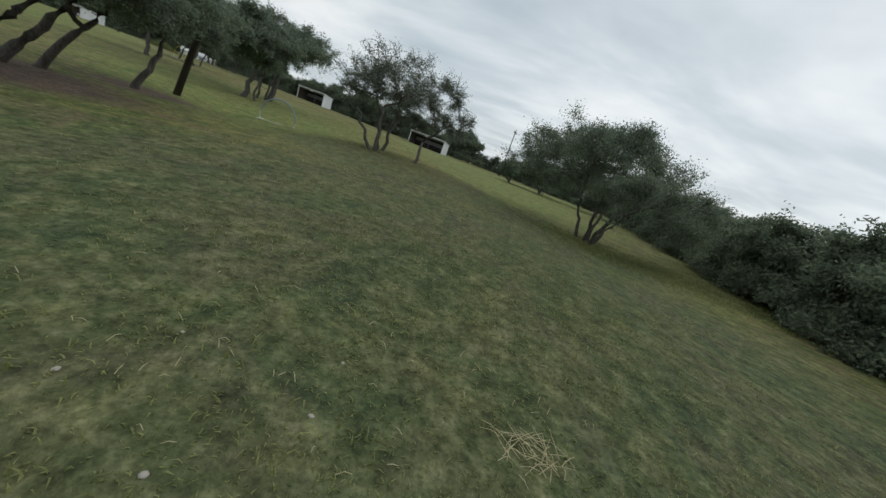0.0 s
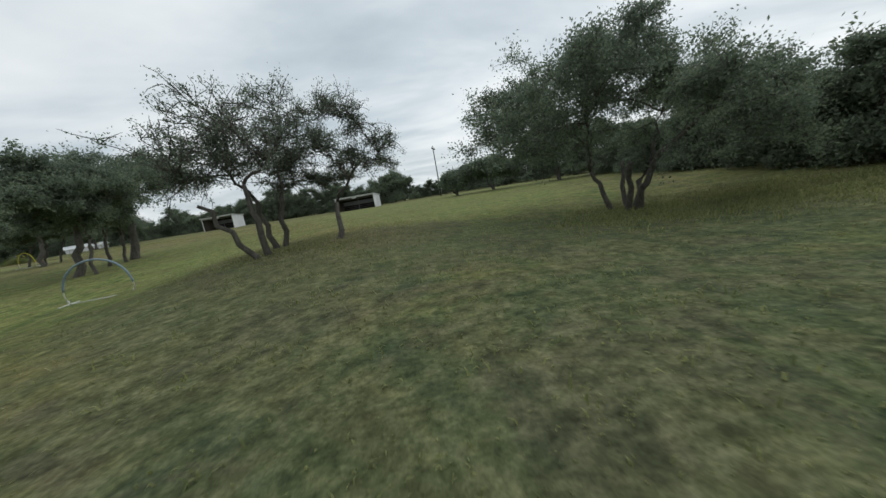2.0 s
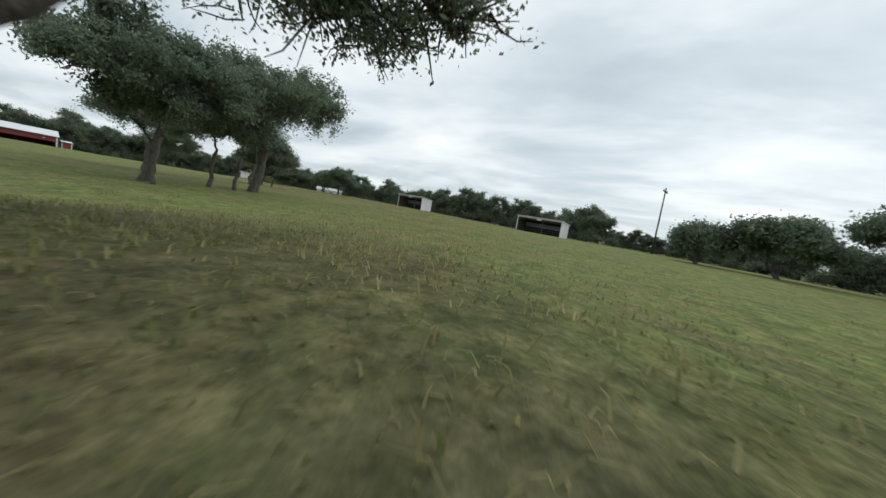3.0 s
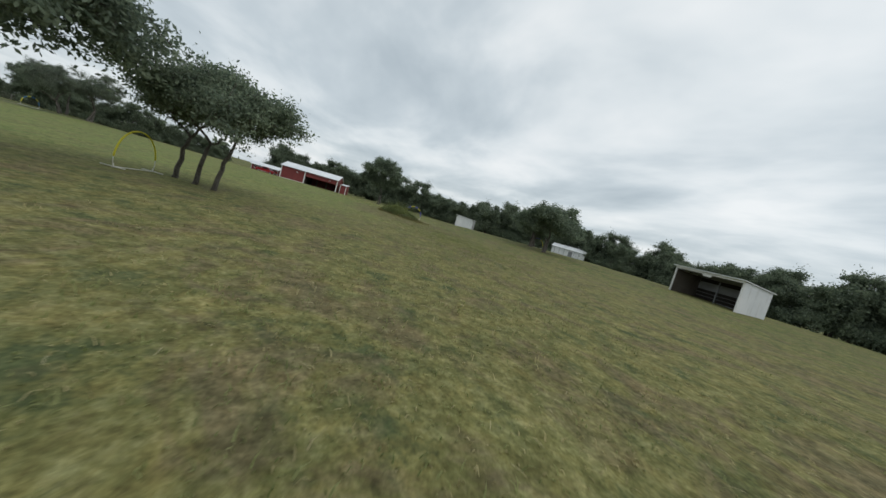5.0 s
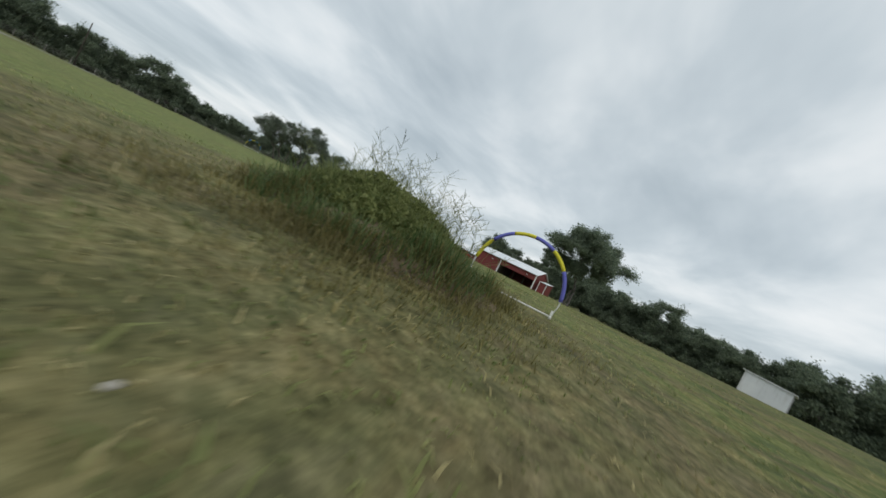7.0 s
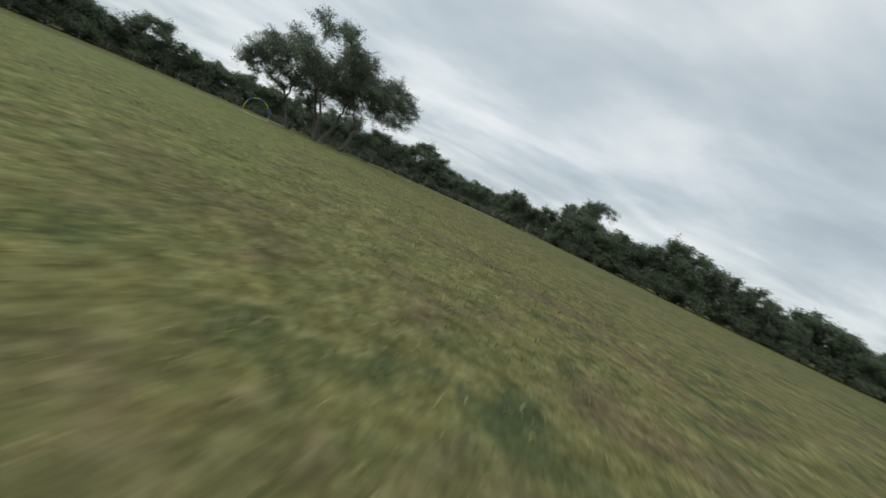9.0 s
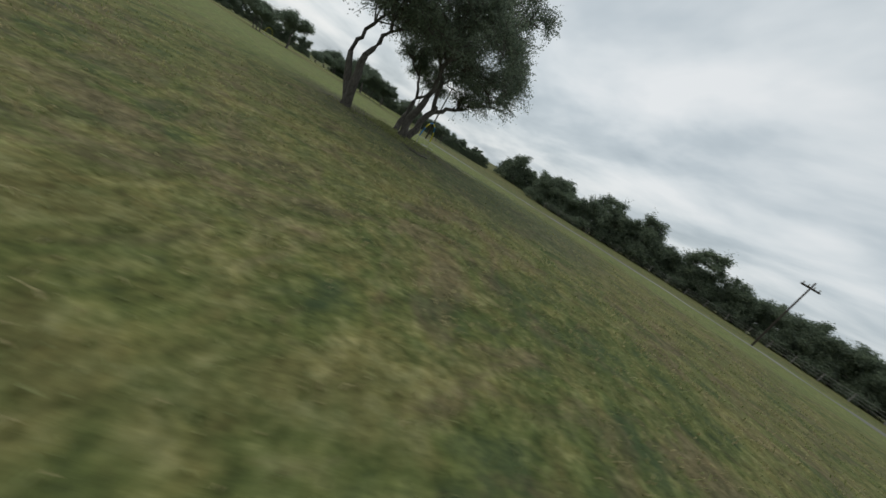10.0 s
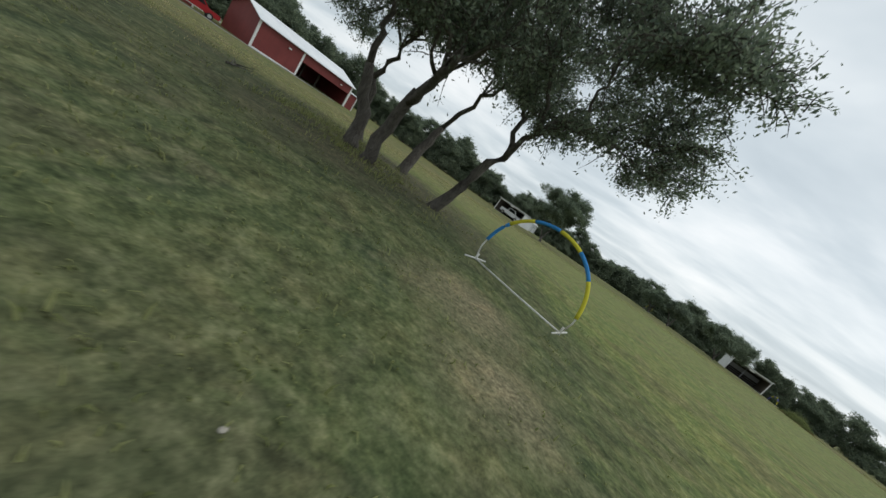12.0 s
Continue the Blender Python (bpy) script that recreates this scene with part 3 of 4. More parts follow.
for seed, x, y, lx, ly in ((21, -8.9, 9.1, 0.6, 0.4), (22, -9.1, 10.1, 0.8, 0.7), (23, -9.65, 11.0, 0.8, 0.7), (24, -10.15, 12.1, 0.7, 0.7), (25, -10.0, 14.4, 0.3, 0.4)):
    limb_oak(x, y, seed, 4.0, 3.3, 1.3, [(0, 0, lx, ly, 1.4)], 8, 0.10, 64, 64, 0.042, LEAF, LEAN, "leaning oaks", (lx * 1.3, ly * 1.3))
for seed, x, y, w, h in ((26, -12.15, 23.0, 2.8, 3.2), (27, -13.4, 25.2, 3.2, 3.3), (28, -13.5, 26.2, 2.6, 3.0)):
    limb_oak(x, y, seed, w, h, 1.2, [(0, 0, 0.2, 0.1, 1.3)], 8, 0.065, 64, 60, 0.045, LEAF, "slender live oak in the shade of a larger one", "small oaks")

# thick-trunked spreading oaks
limb_oak(-13.8, 27.15, 31, 7.8, 5.1, 1.5, [(0, 0, 0.2, 0.3, 1.7)], 16, 0.21, 144, 62, 0.055, LEAF, "large spreading live oak with a thick pale trunk", "spreading oaks")
limb_oak(-12.85, 23.1, 32, 5.6, 4.4, 1.4, [(0, 0, 0.4, 0.2, 1.6)], 12, 0.16, 108, 60, 0.055, LEAF, "spreading live oak with a flat dark crown", "spreading oaks")
limb_oak(-22.5, 27.4, 33, 4.8, 4.6, 1.3, [(0, 0, -0.3, 0.3, 1.6)], 9, 0.12, 81, 56, 0.055, LEAF, "smaller spreading live oak with a flat dark crown", "spreading oaks")
limb_oak(-27.2, 36.4, 37, 6.6, 5.4, 1.4, [(0, 0, 0.4, 0.2, 1.7)], 10, 0.18, 90, 42, 0.075, LEAF, "spreading live oak with a flat dark crown", "spreading oaks")
for seed, x, y, w, h in ((34, -29.6, 40.2, 4.6, 3.3), (35, -30.1, 39.5, 4.4, 3.4), (36, -30.6, 38.8, 4.0, 3.1)):
    limb_oak(x, y, seed, w, h + 0.15, 1.45, [(0, 0, 0.4, 0.4, 1.4)], 9, 0.085, 81, 36, 0.055, LEAF_PALE, "young live oak with leaning dark stem", "young oaks", (0.3, 0.4))

# the ring of leaning trees that the camera circles
RING = "leaning live oak of a close ring of trees"
for seed, x, y, lx, ly, w, h in ((41, -74.0, 16.1, -0.5, -0.1, 5.6, 5.6), (42, -72.7, 16.35, 0.1, 0.5, 5.4, 6.2), (43, -72.7, 14.4, -0.45, -0.3, 5.2, 6.0), (44, -72.3, 14.15, 0.55, -0.45, 5.0, 5.6), (45, -70.9, 14.7, 0.75, -0.15, 4.5, 4.8)):
    # one of them reaches far out over the gate, others hang low to the south
    reach = {
        41: [(-2.3, 0.2, 3.4, 1.0, 1.0, 0.7), (-2.0, -0.6, 4.4, 1.0, 1.0, 0.7), (-2.5, 0.5, 2.4, 0.9, 0.9, 0.5), (-1.2, -1.6, 2.7, 0.9, 0.9, 0.6)],
        43: [(-0.8, -2.0, 2.5, 0.9, 0.9, 0.55), (0.2, -2.4, 2.9, 0.9, 0.9, 0.6)],
        44: [(1.9, -1.2, 3.5, 0.9, 0.9, 0.6), (1.6, -1.7, 2.8, 0.8, 0.8, 0.5), (1.2, -1.6, 4.2, 0.9, 0.9, 0.6), (0.8, -2.2, 2.4, 0.9, 0.9, 0.55), (1.5, -1.5, 2.2, 0.8, 0.8, 0.5), (0.6, -2.6, 3.2, 0.9, 0.9, 0.6)],
        45: [(2.8, 0.1, 2.8, 0.8, 0.8, 0.5), (2.2, -0.4, 2.35, 0.75, 0.75, 0.4), (1.5, -0.6, 2.1, 0.7, 0.7, 0.35), (2.6, 0.3, 3.4, 0.8, 0.8, 0.6), (2.0, 0.2, 4.1, 0.8, 0.8, 0.6), (3.0, 0.2, 2.4, 0.55, 0.55, 0.3), (3.0, -1.3, 3.2, 0.65, 0.65, 0.45), (2.1, -1.8, 3.0, 0.65, 0.65, 0.4)],
    }.get(seed, [])
    limb_oak(x, y, seed, w, h, 1.45, [(0, 0, lx, ly, 1.45)], 12 if seed > 43 else 14, 0.125, 10 * (len(reach) + (12 if seed > 43 else 14)), {44: 26, 45: 26}.get(seed, 38), 0.032, LEAF, RING, "ring of oaks", (lx * 1.9, ly * 1.9), 0.3, reach)

# single oaks in the field and beside the barn
FIELD = "live oak with dark green small-leaved crown standing in the pasture"
for seed, x, y, w, h, low, n in ((51, -43.65, 64.4, 7.2, 4.8, 0.8, 20), (52, -49.6, 67.0, 4.4, 4.0, 0.7, 12), (53, -52.2, 69.2, 4.4, 3.8, 0.6, 12), (54, -71.1, 52.6, 8.0, 7.6, 0.7, 22), (59, -107.0, -8.0, 8.6, 9.6, 0.6, 20)):
    limb_oak(x, y, seed, w, h, low, [(0, 0, 0.3, 0.1, 1.5), (0.3, 0.2, -0.5, 0.4, 1.4)], n, 0.12, 8 * n, 60, 0.075, LEAF_PALE if seed != 52 else LEAF, FIELD, "field oaks")

# taller oaks at the corner of the close woods, low ones before the far edge
for seed, x, y, w, h in ((55, 13.5, 40.0, 8.4, 5.4), (56, 18.0, 42.0, 8.0, 5.4), (57, 7.6, 41.0, 5.0, 3.0), (58, 4.3, 42.0, 2.8, 2.3)):
    limb_oak(x, y, seed, w, h, 0.5, [(0, 0, 0.2, 0.2, h * 0.22), (0.3, 0.1, -0.3, 0.3, h * 0.2)], 15, 0.12, 105, 44, 0.09, LEAF, "dark round oak with low branches at the edge of the pasture", "edge oaks")


# ---- woodland round the field ----
def far_tree(seed, h, w):
    o = new("woodland_tree")
    tagged(o, "dark green oak of the woodland round the field", "tree", "woodland edge")
    fill_tree(o, seed, [(0, 0, 0.2, 0.2, h * 0.3)], dome(w * 2.1, h, 0.25, 13, seed, 0.95) + [(w * 0.6, 0, 1.1, 1.4, 1.4, 1.2), (-w * 0.6, 0.4, 1.2, 1.4, 1.4, 1.2), (0, w * 0.6, 1.1, 1.4, 1.4, 1.2), (0.2, -w * 0.6, 1.2, 1.4, 1.4, 1.2), (0.3, 0.2, 2.0, 1.3, 1.3, 1.0), (w * 0.75, w * 0.5, 0.7, 1.3, 1.3, 0.7), (-w * 0.7, w * 0.55, 0.7, 1.3, 1.3, 0.7), (-w * 0.6, -w * 0.6, 0.7, 1.3, 1.3, 0.7), (w * 0.6, -w * 0.6, 0.7, 1.3, 1.3, 0.7)], 0.15, 132, 4, 40, 0.115, LEAF_FAR, clump=0.40)
    return o


def woods(kinds, spots):
    first = {}
    for i, (x, y, s, turn) in enumerate(spots):
        k = i % len(kinds)
        m = pose(x, y, ground_z(x, y) - 0.1, 0, 0, turn)
        if k not in first:
            first[k] = kinds[k]
            kinds[k].scale = (s, s, s)
            kinds[k].matrix_basis = m @ Matrix.Diagonal((s, s, s, 1))
        else:
            c = copy_thing(kinds[k], m)
            c.scale = (s, s, s)


def along(line, step, depth, rng, size=(0.75, 1.2)):
    out = []
    for (xa, ya), (xb, yb) in zip(line, line[1:]):
        far = math.hypot(xb - xa, yb - ya)
        for i in range(int(far / step)):
            t = (i + rng.uniform(0, 1)) * step / far
            nx, ny = -(yb - ya) / far, (xb - xa) / far
            d = rng.uniform(-depth, depth)
            out.append((xa + (xb - xa) * t + nx * d, ya + (yb - ya) * t + ny * d, rng.uniform(*size), rng.uniform(0, 360)))
    return out


kinds = [far_tree(61, 6.0, 2.6), far_tree(62, 6.8, 2.9), far_tree(63, 5.2, 2.8), far_tree(64, 6.2, 2.4), far_tree(65, 5.6, 2.2)]
rngw = np.random.default_rng(9)
# close woods beside the start
spots = along([(9.8, -6), (10.6, 4), (11.2, 9)], 1.7, 0.9, rngw, (0.38, 0.50))
spots += along([(11.2, 9), (12.4, 16), (13.5, 22), (16, 32), (22, 44)], 1.7, 1.0, rngw, (0.50, 0.66))
spots += along([(13.5, -6), (14.5, 12), (17, 22), (20, 32), (28, 44)], 2.4, 1.4, rngw, (0.52, 0.70))
# north and west edges
spots += along([(24, 50), (14, 92)], 2.2, 2.5, rngw, (0.65, 1.0))
spots += along([(14, 92), (0, 97)], 2.0, 2.5, rngw, (0.5, 0.8))
spots += along([(0, 97), (-20, 104), (-40, 107)], 2.0, 3.5, rngw, (0.9, 1.5))
spots += along([(-40, 107), (-60, 110), (-96, 100)], 2.0, 3.5, rngw, (0.9, 1.6))
spots += along([(-96, 100), (-128, 76), (-136, 54), (-134, 30)], 2.0, 3.5, rngw, (1.1, 1.9))
# south and east edges
spots += along([(-128, 20), (-112, 2), (-103, -16), (-96, -40)], 1.9, 3.0, rngw, (0.65, 1.2))
spots += along([(-96, -40), (-70, -52), (-40, -50), (-22, -32), (-14, -16), (10, -26), (22, -12)], 1.9, 3.0, rngw, (0.85, 1.55))
woods(kinds, spots)


# ---- run-in sheds ----
def run_in_shed(x, y, turn, wide=8.4, deep=5.2, high=2.75, low=2.1, label=""):
    """Open side towards -y of its own axes; roof falls to the back."""
    s = thing("run_in_shed", x, y, turn=turn, label=label, category="shed", group="pasture sheds")
    w = wide / 2
    t = 0.04
    side = [(0, -0.2), (deep, -0.2), (deep, low), (0, high)]
    part("side_wall", prism(side, "x", -w, -w + t), WHITE_METAL, s, "white painted metal side wall")
    part("side_wall", prism(side, "x", w - t, w), WHITE_METAL, s, "white painted metal side wall")
    part("back_wall", box(-w + t, w - t, deep - t, deep, -0.2, low - 0.02), INNER_BOARD, s, "grey back wall")
    # added dark sheets over the white side walls stand in for interior shade
    for sx in (-w + t + 0.004, w - t - 0.034):
        part("shade_lining", prism([(0.1, 0.0), (deep - t - 0.06, 0.0), (deep - t - 0.06, low - 0.1), (0.1, high - 0.2)], "x", sx, sx + 0.03), OLD_WOOD, s, "added dark sheet standing in for the shade inside")
    # boards on the back wall have the interior shade in their colour
    part("top_board", box(-w + t + 0.04, w - t - 0.04, deep - t - 0.05, deep - t - 0.008, low - 0.42, low - 0.06), SHADE_DARK_WOOD, s, "top board coloured dark for the shade inside")
    part("roof", prism([(-0.25, high + 0.06), (deep + 0.2, low - 0.02), (deep + 0.2, low + 0.04), (-0.25, high + 0.12)], "x", -w - 0.12, w + 0.12), ROOF_METAL, s)
    part("fascia", box(-w, w, -0.06, -0.01, high - 0.13, high + 0.05, 0.01), TRIM, s, "white fascia board")
    part("brace_plate", prism([(-0.30, high - 0.30), (0.30, high - 0.30), (0.45, high - 0.12), (-0.45, high - 0.12)], "y", -0.07, -0.02), TRIM, s, "white gusset plate")
    for px in (-w + 0.06, w - 0.06):
        part("post", box(px - 0.06, px + 0.06, -0.05, 0.07, -0.3, high, 0.012), TRIM, s, "white corner post")
    part("post", box(-0.05, 0.05, deep * 0.5, deep * 0.5 + 0.1, -0.3, high - 0.45, 0.01), STEEL, s, "grey centre post")
    for k in range(3):
        z = 0.02 + k * 0.31
        part("kickboard", box(-w + t, w - t, deep - t - 0.05, deep - t - 0.005, z, z + 0.27, 0.008), SHADE_DARK_WOOD, s, "kickboard coloured darker for the shade inside")
    for k in range(3):
        yy = 0.5 + k * (deep - 1.0) / 2
        part("purlin", box(-w + t, w - t, yy, yy + 0.08, high - (high - low) * yy / deep - 0.14, high - (high - low) * yy / deep + 0.01), STEEL, s)
    return s


run_in_shed(-34.5, 73.9, -6.5, 5.7, 3.2, 2.25, 2.0, "white metal run-in shed with open front")
run_in_shed(-9.6, 70.5, -13.0, 7.1, 3.2, 2.3, 2.0, "white metal run-in shed with open front at the field's crest")
run_in_shed(-79.4, 70.5, -30.0, 7.0, 3.2, 2.25, 2.1, "white metal run-in shed with a pale pickup inside")


# ---- red barn, house and pickup ----
def build_barn():
    """Front towards -y of its own axes, from x = 0 to 12.8."""
    b = thing("barn", -105.15, 35.2, 0.0, 77.2, "red metal barn with white trim and a wide open bay", "barn")
    L, D, H, R = 12.8, 8.0, 3.05, 4.1
    part("front_wall", box(0, 5.3, 0, 0.08, -0.3, H), RED_METAL, b)
    part("header_panel", box(5.3, L, 0, 0.08, H - 1.15, H), RED_METAL, b, "red panel over the bay")
    gable = [(0, -0.3), (D, -0.3), (D, H), (D / 2, R), (0, H)]
    part("end_wall", prism(gable, "x", 0, 0.08), RED_METAL, b)
    part("end_wall", prism(gable, "x", L - 0.08, L), RED_METAL, b)
    part("back_wall", box(0, L, D - 0.08, D, -0.3, H), RED_METAL, b)
    part("partition", box(5.2, 5.28, 0.1, D - 0.1, -0.3, H - 0.1), OLD_WOOD, b)
    for a, c in ((-0.35, D / 2), (D + 0.35, D / 2)):
        za, zc = H - 0.13, R + 0.02
        part("roof_slope", prism([(a, za), (c, zc), (c, zc + 0.08), (a, za + 0.08)], "x", -0.3, L + 0.3), ROOF_METAL, b, "pale metal roof")
    for px in (0.0, 5.3, L):
        part("corner_trim", box(px - 0.11, px + 0.11, -0.03, 0.1, -0.3, H), TRIM, b, "white trim board")
    part("base_trim", box(0.15, 5.2, -0.02, 0.0, -0.3, 0.25), TRIM, b, "pale base strip")
    part("eave_trim", box(0.1, L - 0.1, -0.05, -0.01, H - 0.14, H + 0.02), TRIM, b, "white eave board")
    part("wall_lamp", box(3.4, 3.75, -0.18, -0.02, H - 0.85, H - 0.7, 0.03), TRIM, b, "small white wall lamp")
    part("wall_lamp", box(10.9, 11.2, -0.16, -0.02, H - 0.75, H - 0.63, 0.03), TRIM, b, "small white wall lamp")
    for px in (7.6, 9.9):
        part("bay_post", box(px - 0.08, px + 0.08, 3.0, 3.16, -0.3, H - 0.2), OLD_WOOD, b)
    lean = thing("lean_to", -102.15, 48.35, 0.1, 77.2, "low red lean-to at the barn's end", "shed")
    part("wall", box(0, 1.5, 0.9, 0.98, -0.3, 2.1), RED_METAL, lean)
    part("end_wall", prism([(0.98, -0.3), (5.0, -0.3), (5.0, 2.4), (0.98, 2.1)], "x", 1.42, 1.5), RED_METAL, lean)
    part("roof", prism([(0.7, 2.08), (5.2, 2.42), (5.2, 2.48), (0.7, 2.14)], "x", -0.05, 1.65), ROOF_METAL, lean)
    for px in (0.06, 1.42):
        part("post", box(px - 0.07, px + 0.07, 0.85, 0.95, -0.3, 2.1), TRIM, lean, "white post")
    return b


build_barn()


def build_house():
    h = thing("house", -116.6, 27.4, -0.15, 61.0, "long low red house with white metal roof and white windows", "house")
    L, D, H, R = 8.8, 6.0, 1.95, 2.7
    gable = [(0, -0.3), (D, -0.3), (D, H), (D / 2, R), (0, H)]
    part("front_wall", box(0.08, L - 0.08, 0, 0.1, -0.3, H), RED_METAL, h)
    part("back_wall", box(0.08, L - 0.08, D - 0.1, D, -0.3, H), RED_METAL, h)
    part("end_wall", prism(gable, "x", 0, 0.08), RED_METAL, h)
    part("end_wall", prism(gable, "x", L - 0.08, L), RED_METAL, h)
    for a, c in ((-0.5, D / 2), (D + 0.5, D / 2)):
        za, zc = H - 0.18, R + 0.02
        part("roof_slope", prism([(a, za), (c, zc), (c, zc + 0.08), (a, za + 0.08)], "x", -0.4, L + 0.4), ROOF_METAL, h, "white metal roof")
    for px in (0.0, L):
        part("corner_trim", box(px - 0.1, px + 0.1, -0.03, 0.1, -0.3, H), TRIM, h, "white trim board")
    for px in (0.9, 2.3, 5.6):
        win = part("window", box(px, px + 1.2, -0.05, 0.0, 0.75, 1.70), TRIM, h, "white window frame")
        for q in (0.08, 0.64):
            part("pane", box(px + q, px + q + 0.48, -0.06, -0.045, 0.83, 1.62), GLASS_DARK, win, "dark window pane")
    h.scale = (0.84, 0.84, 0.84)
    return h


build_house()


def wheel(parent, x, y, r=0.37, w=0.24):
    bm = bmesh.new()
    bmesh.ops.create_cone(bm, cap_ends=True, segments=20, radius1=r, radius2=r, depth=w)
    bmesh.ops.rotate(bm, matrix=Matrix.Rotation(radians(90), 3, "X"), verts=bm.verts)
    bmesh.ops.bevel(bm, geom=[e for e in bm.edges if len(e.link_faces) == 2 and e.calc_face_angle() > 1.0], offset=0.04, segments=2, affect="EDGES")
    bmesh.ops.translate(bm, vec=(x, y, r), verts=bm.verts)
    ty = part("tyre", bm, RUBBER, parent)
    bm = bmesh.new()
    bmesh.ops.create_cone(bm, cap_ends=True, segments=16, radius1=r * 0.62, radius2=r * 0.55, depth=w + 0.03)
    bmesh.ops.rotate(bm, matrix=Matrix.Rotation(radians(90), 3, "X"), verts=bm.verts)
    bmesh.ops.translate(bm, vec=(x, y, r), verts=bm.verts)
    part("rim", bm, CHROME, ty, "bright wheel rim")


def build_pickup(x, y, z, turn, paint, label):
    p = thing("pickup_truck", x, y, z, turn, label, "pickup")
    lower = [(-2.75, 0.45), (2.7, 0.45), (2.78, 0.62), (2.72, 1.0), (1.45, 1.08), (0.75, 1.72), (-0.75, 1.76), (-0.95, 1.12), (-2.75, 1.12)]
    bm = prism(lower, "y", -0.93, 0.93)
    bmesh.ops.bevel(bm, geom=bm.edges[:], offset=0.06, segments=2, affect="EDGES")
    part("body", bm, paint, p)
    for sy in (-0.945, 0.935):
        part("side_window", prism([(-0.62, 1.16), (1.16, 1.16), (0.68, 1.62), (-0.62, 1.64)], "y", sy, sy + 0.012), GLASS_DARK, p)
        part("running_board", box(-1.5, 1.1, sy - 0.02, sy + 0.03, 0.42, 0.52, 0.01), CHROME, p, "bright running board")
    part("windscreen", prism([(1.36, 1.16), (1.42, 1.16), (0.84, 1.70), (0.78, 1.70)], "y", -0.78, 0.78), GLASS_DARK, p)
    part("front_bumper", box(2.66, 2.9, -0.92, 0.92, 0.42, 0.66, 0.04), CHROME, p, "bright bumper")
    part("rear_bumper", box(-2.9, -2.7, -0.92, 0.92, 0.45, 0.64, 0.04), CHROME, p, "bright bumper")
    for sy in (-0.72, 0.72):
        part("headlight", box(2.7, 2.80, sy - 0.16, sy + 0.16, 0.78, 0.94, 0.02), CHROME, p, "clear headlight")
    for wx in (-1.75, 1.75):
        for wy in (-0.85, 0.85):
            wheel(p, wx, wy)
    return p


red_pickup = build_pickup(-109.7, 31.8, None, 64.0, CAR_RED, "red pickup truck parked between house and barn")
red_pickup.scale = (0.86, 0.86, 0.86)
build_pickup(-78.7, 71.9, None, -30.0, CAR_WHITE, "white pickup parked inside an open shed")


# ---- arch gates of foam-covered pipe ----
def arch_gate(x, y, turn, wide=1.56, high=1.16, colours=(), label="", foot=0.32, foam=0.027, z=None):
    g = thing("arch_gate", x, y, z, turn, label, "gate", "course gates")
    w = wide / 2
    arc = []
    for i in range(49):
        th = math.pi * (1 - i / 48)
        arc.append((w * 1.06 * math.cos(th), 0, 0.12 + (high - 0.12) * math.sin(th) ** 0.82))
    arc[0], arc[-1] = (-w, 0, 0.03), (w, 0, 0.03)
    tube("pipe", arc, 0.011, PVC, g, 6, "white plastic pipe arch")
    n = len(colours)
    for i, c in enumerate(colours):
        lo, hi = 3 + i * 43 // n, 3 + (i + 1) * 43 // n
        tube("foam_sleeve", arc[lo:hi + 1], foam, c, g, 10)
    tube("base_bar", [(-w, 0, 0.03), (0, 0, 0.025), (w, 0, 0.03)], 0.012, PVC, g, 8, "white base pipe")
    for sx in (-w, w):
        tube("foot_bar", [(sx, -foot, 0.03), (sx, 0, 0.035), (sx, foot, 0.03)], 0.013, PVC, g, 8, "white foot pipe")
        tube("elbow", [(sx, 0, 0.0), (sx, 0, 0.12)], 0.018, PVC, g, 8, "white pipe fitting")
    return g


V, Y, B, F = FOAM_VIOLET, FOAM_YELLOW, FOAM_BLUE, FOAM_PALE
arch_gate(-43.54, 50.85, 90.0, 1.28, 0.95, colours=(Y, V, Y, V, Y, V), label="arch gate with violet and yellow foam sleeves on white pipe")
arch_gate(-68.62, 13.48, -19.4, 1.62, 1.08, z=ground_z(-68.9, 13.7) + 0.03, colours=(B, Y, B, Y, B, Y), label="arch gate with blue and yellow foam sleeves on white pipe")
arch_gate(-7.75, 18.05, 11.0, 1.28, 0.95, colours=(F, F, F, F), label="arch gate with faded blue foam sleeves", foam=0.024)
arch_gate(-29.8, 38.1, -13.4, colours=(Y, Y, Y), label="arch gate with faded yellow foam sleeves", foam=0.024)
arch_gate(-52.1, 69.85, 40.0, colours=(Y, V, Y), label="far arch gate with yellow and violet foam sleeves")
arch_gate(-120.7, -2.5, 40.0, colours=(F, F, F), label="far arch gate with faded foam sleeves")


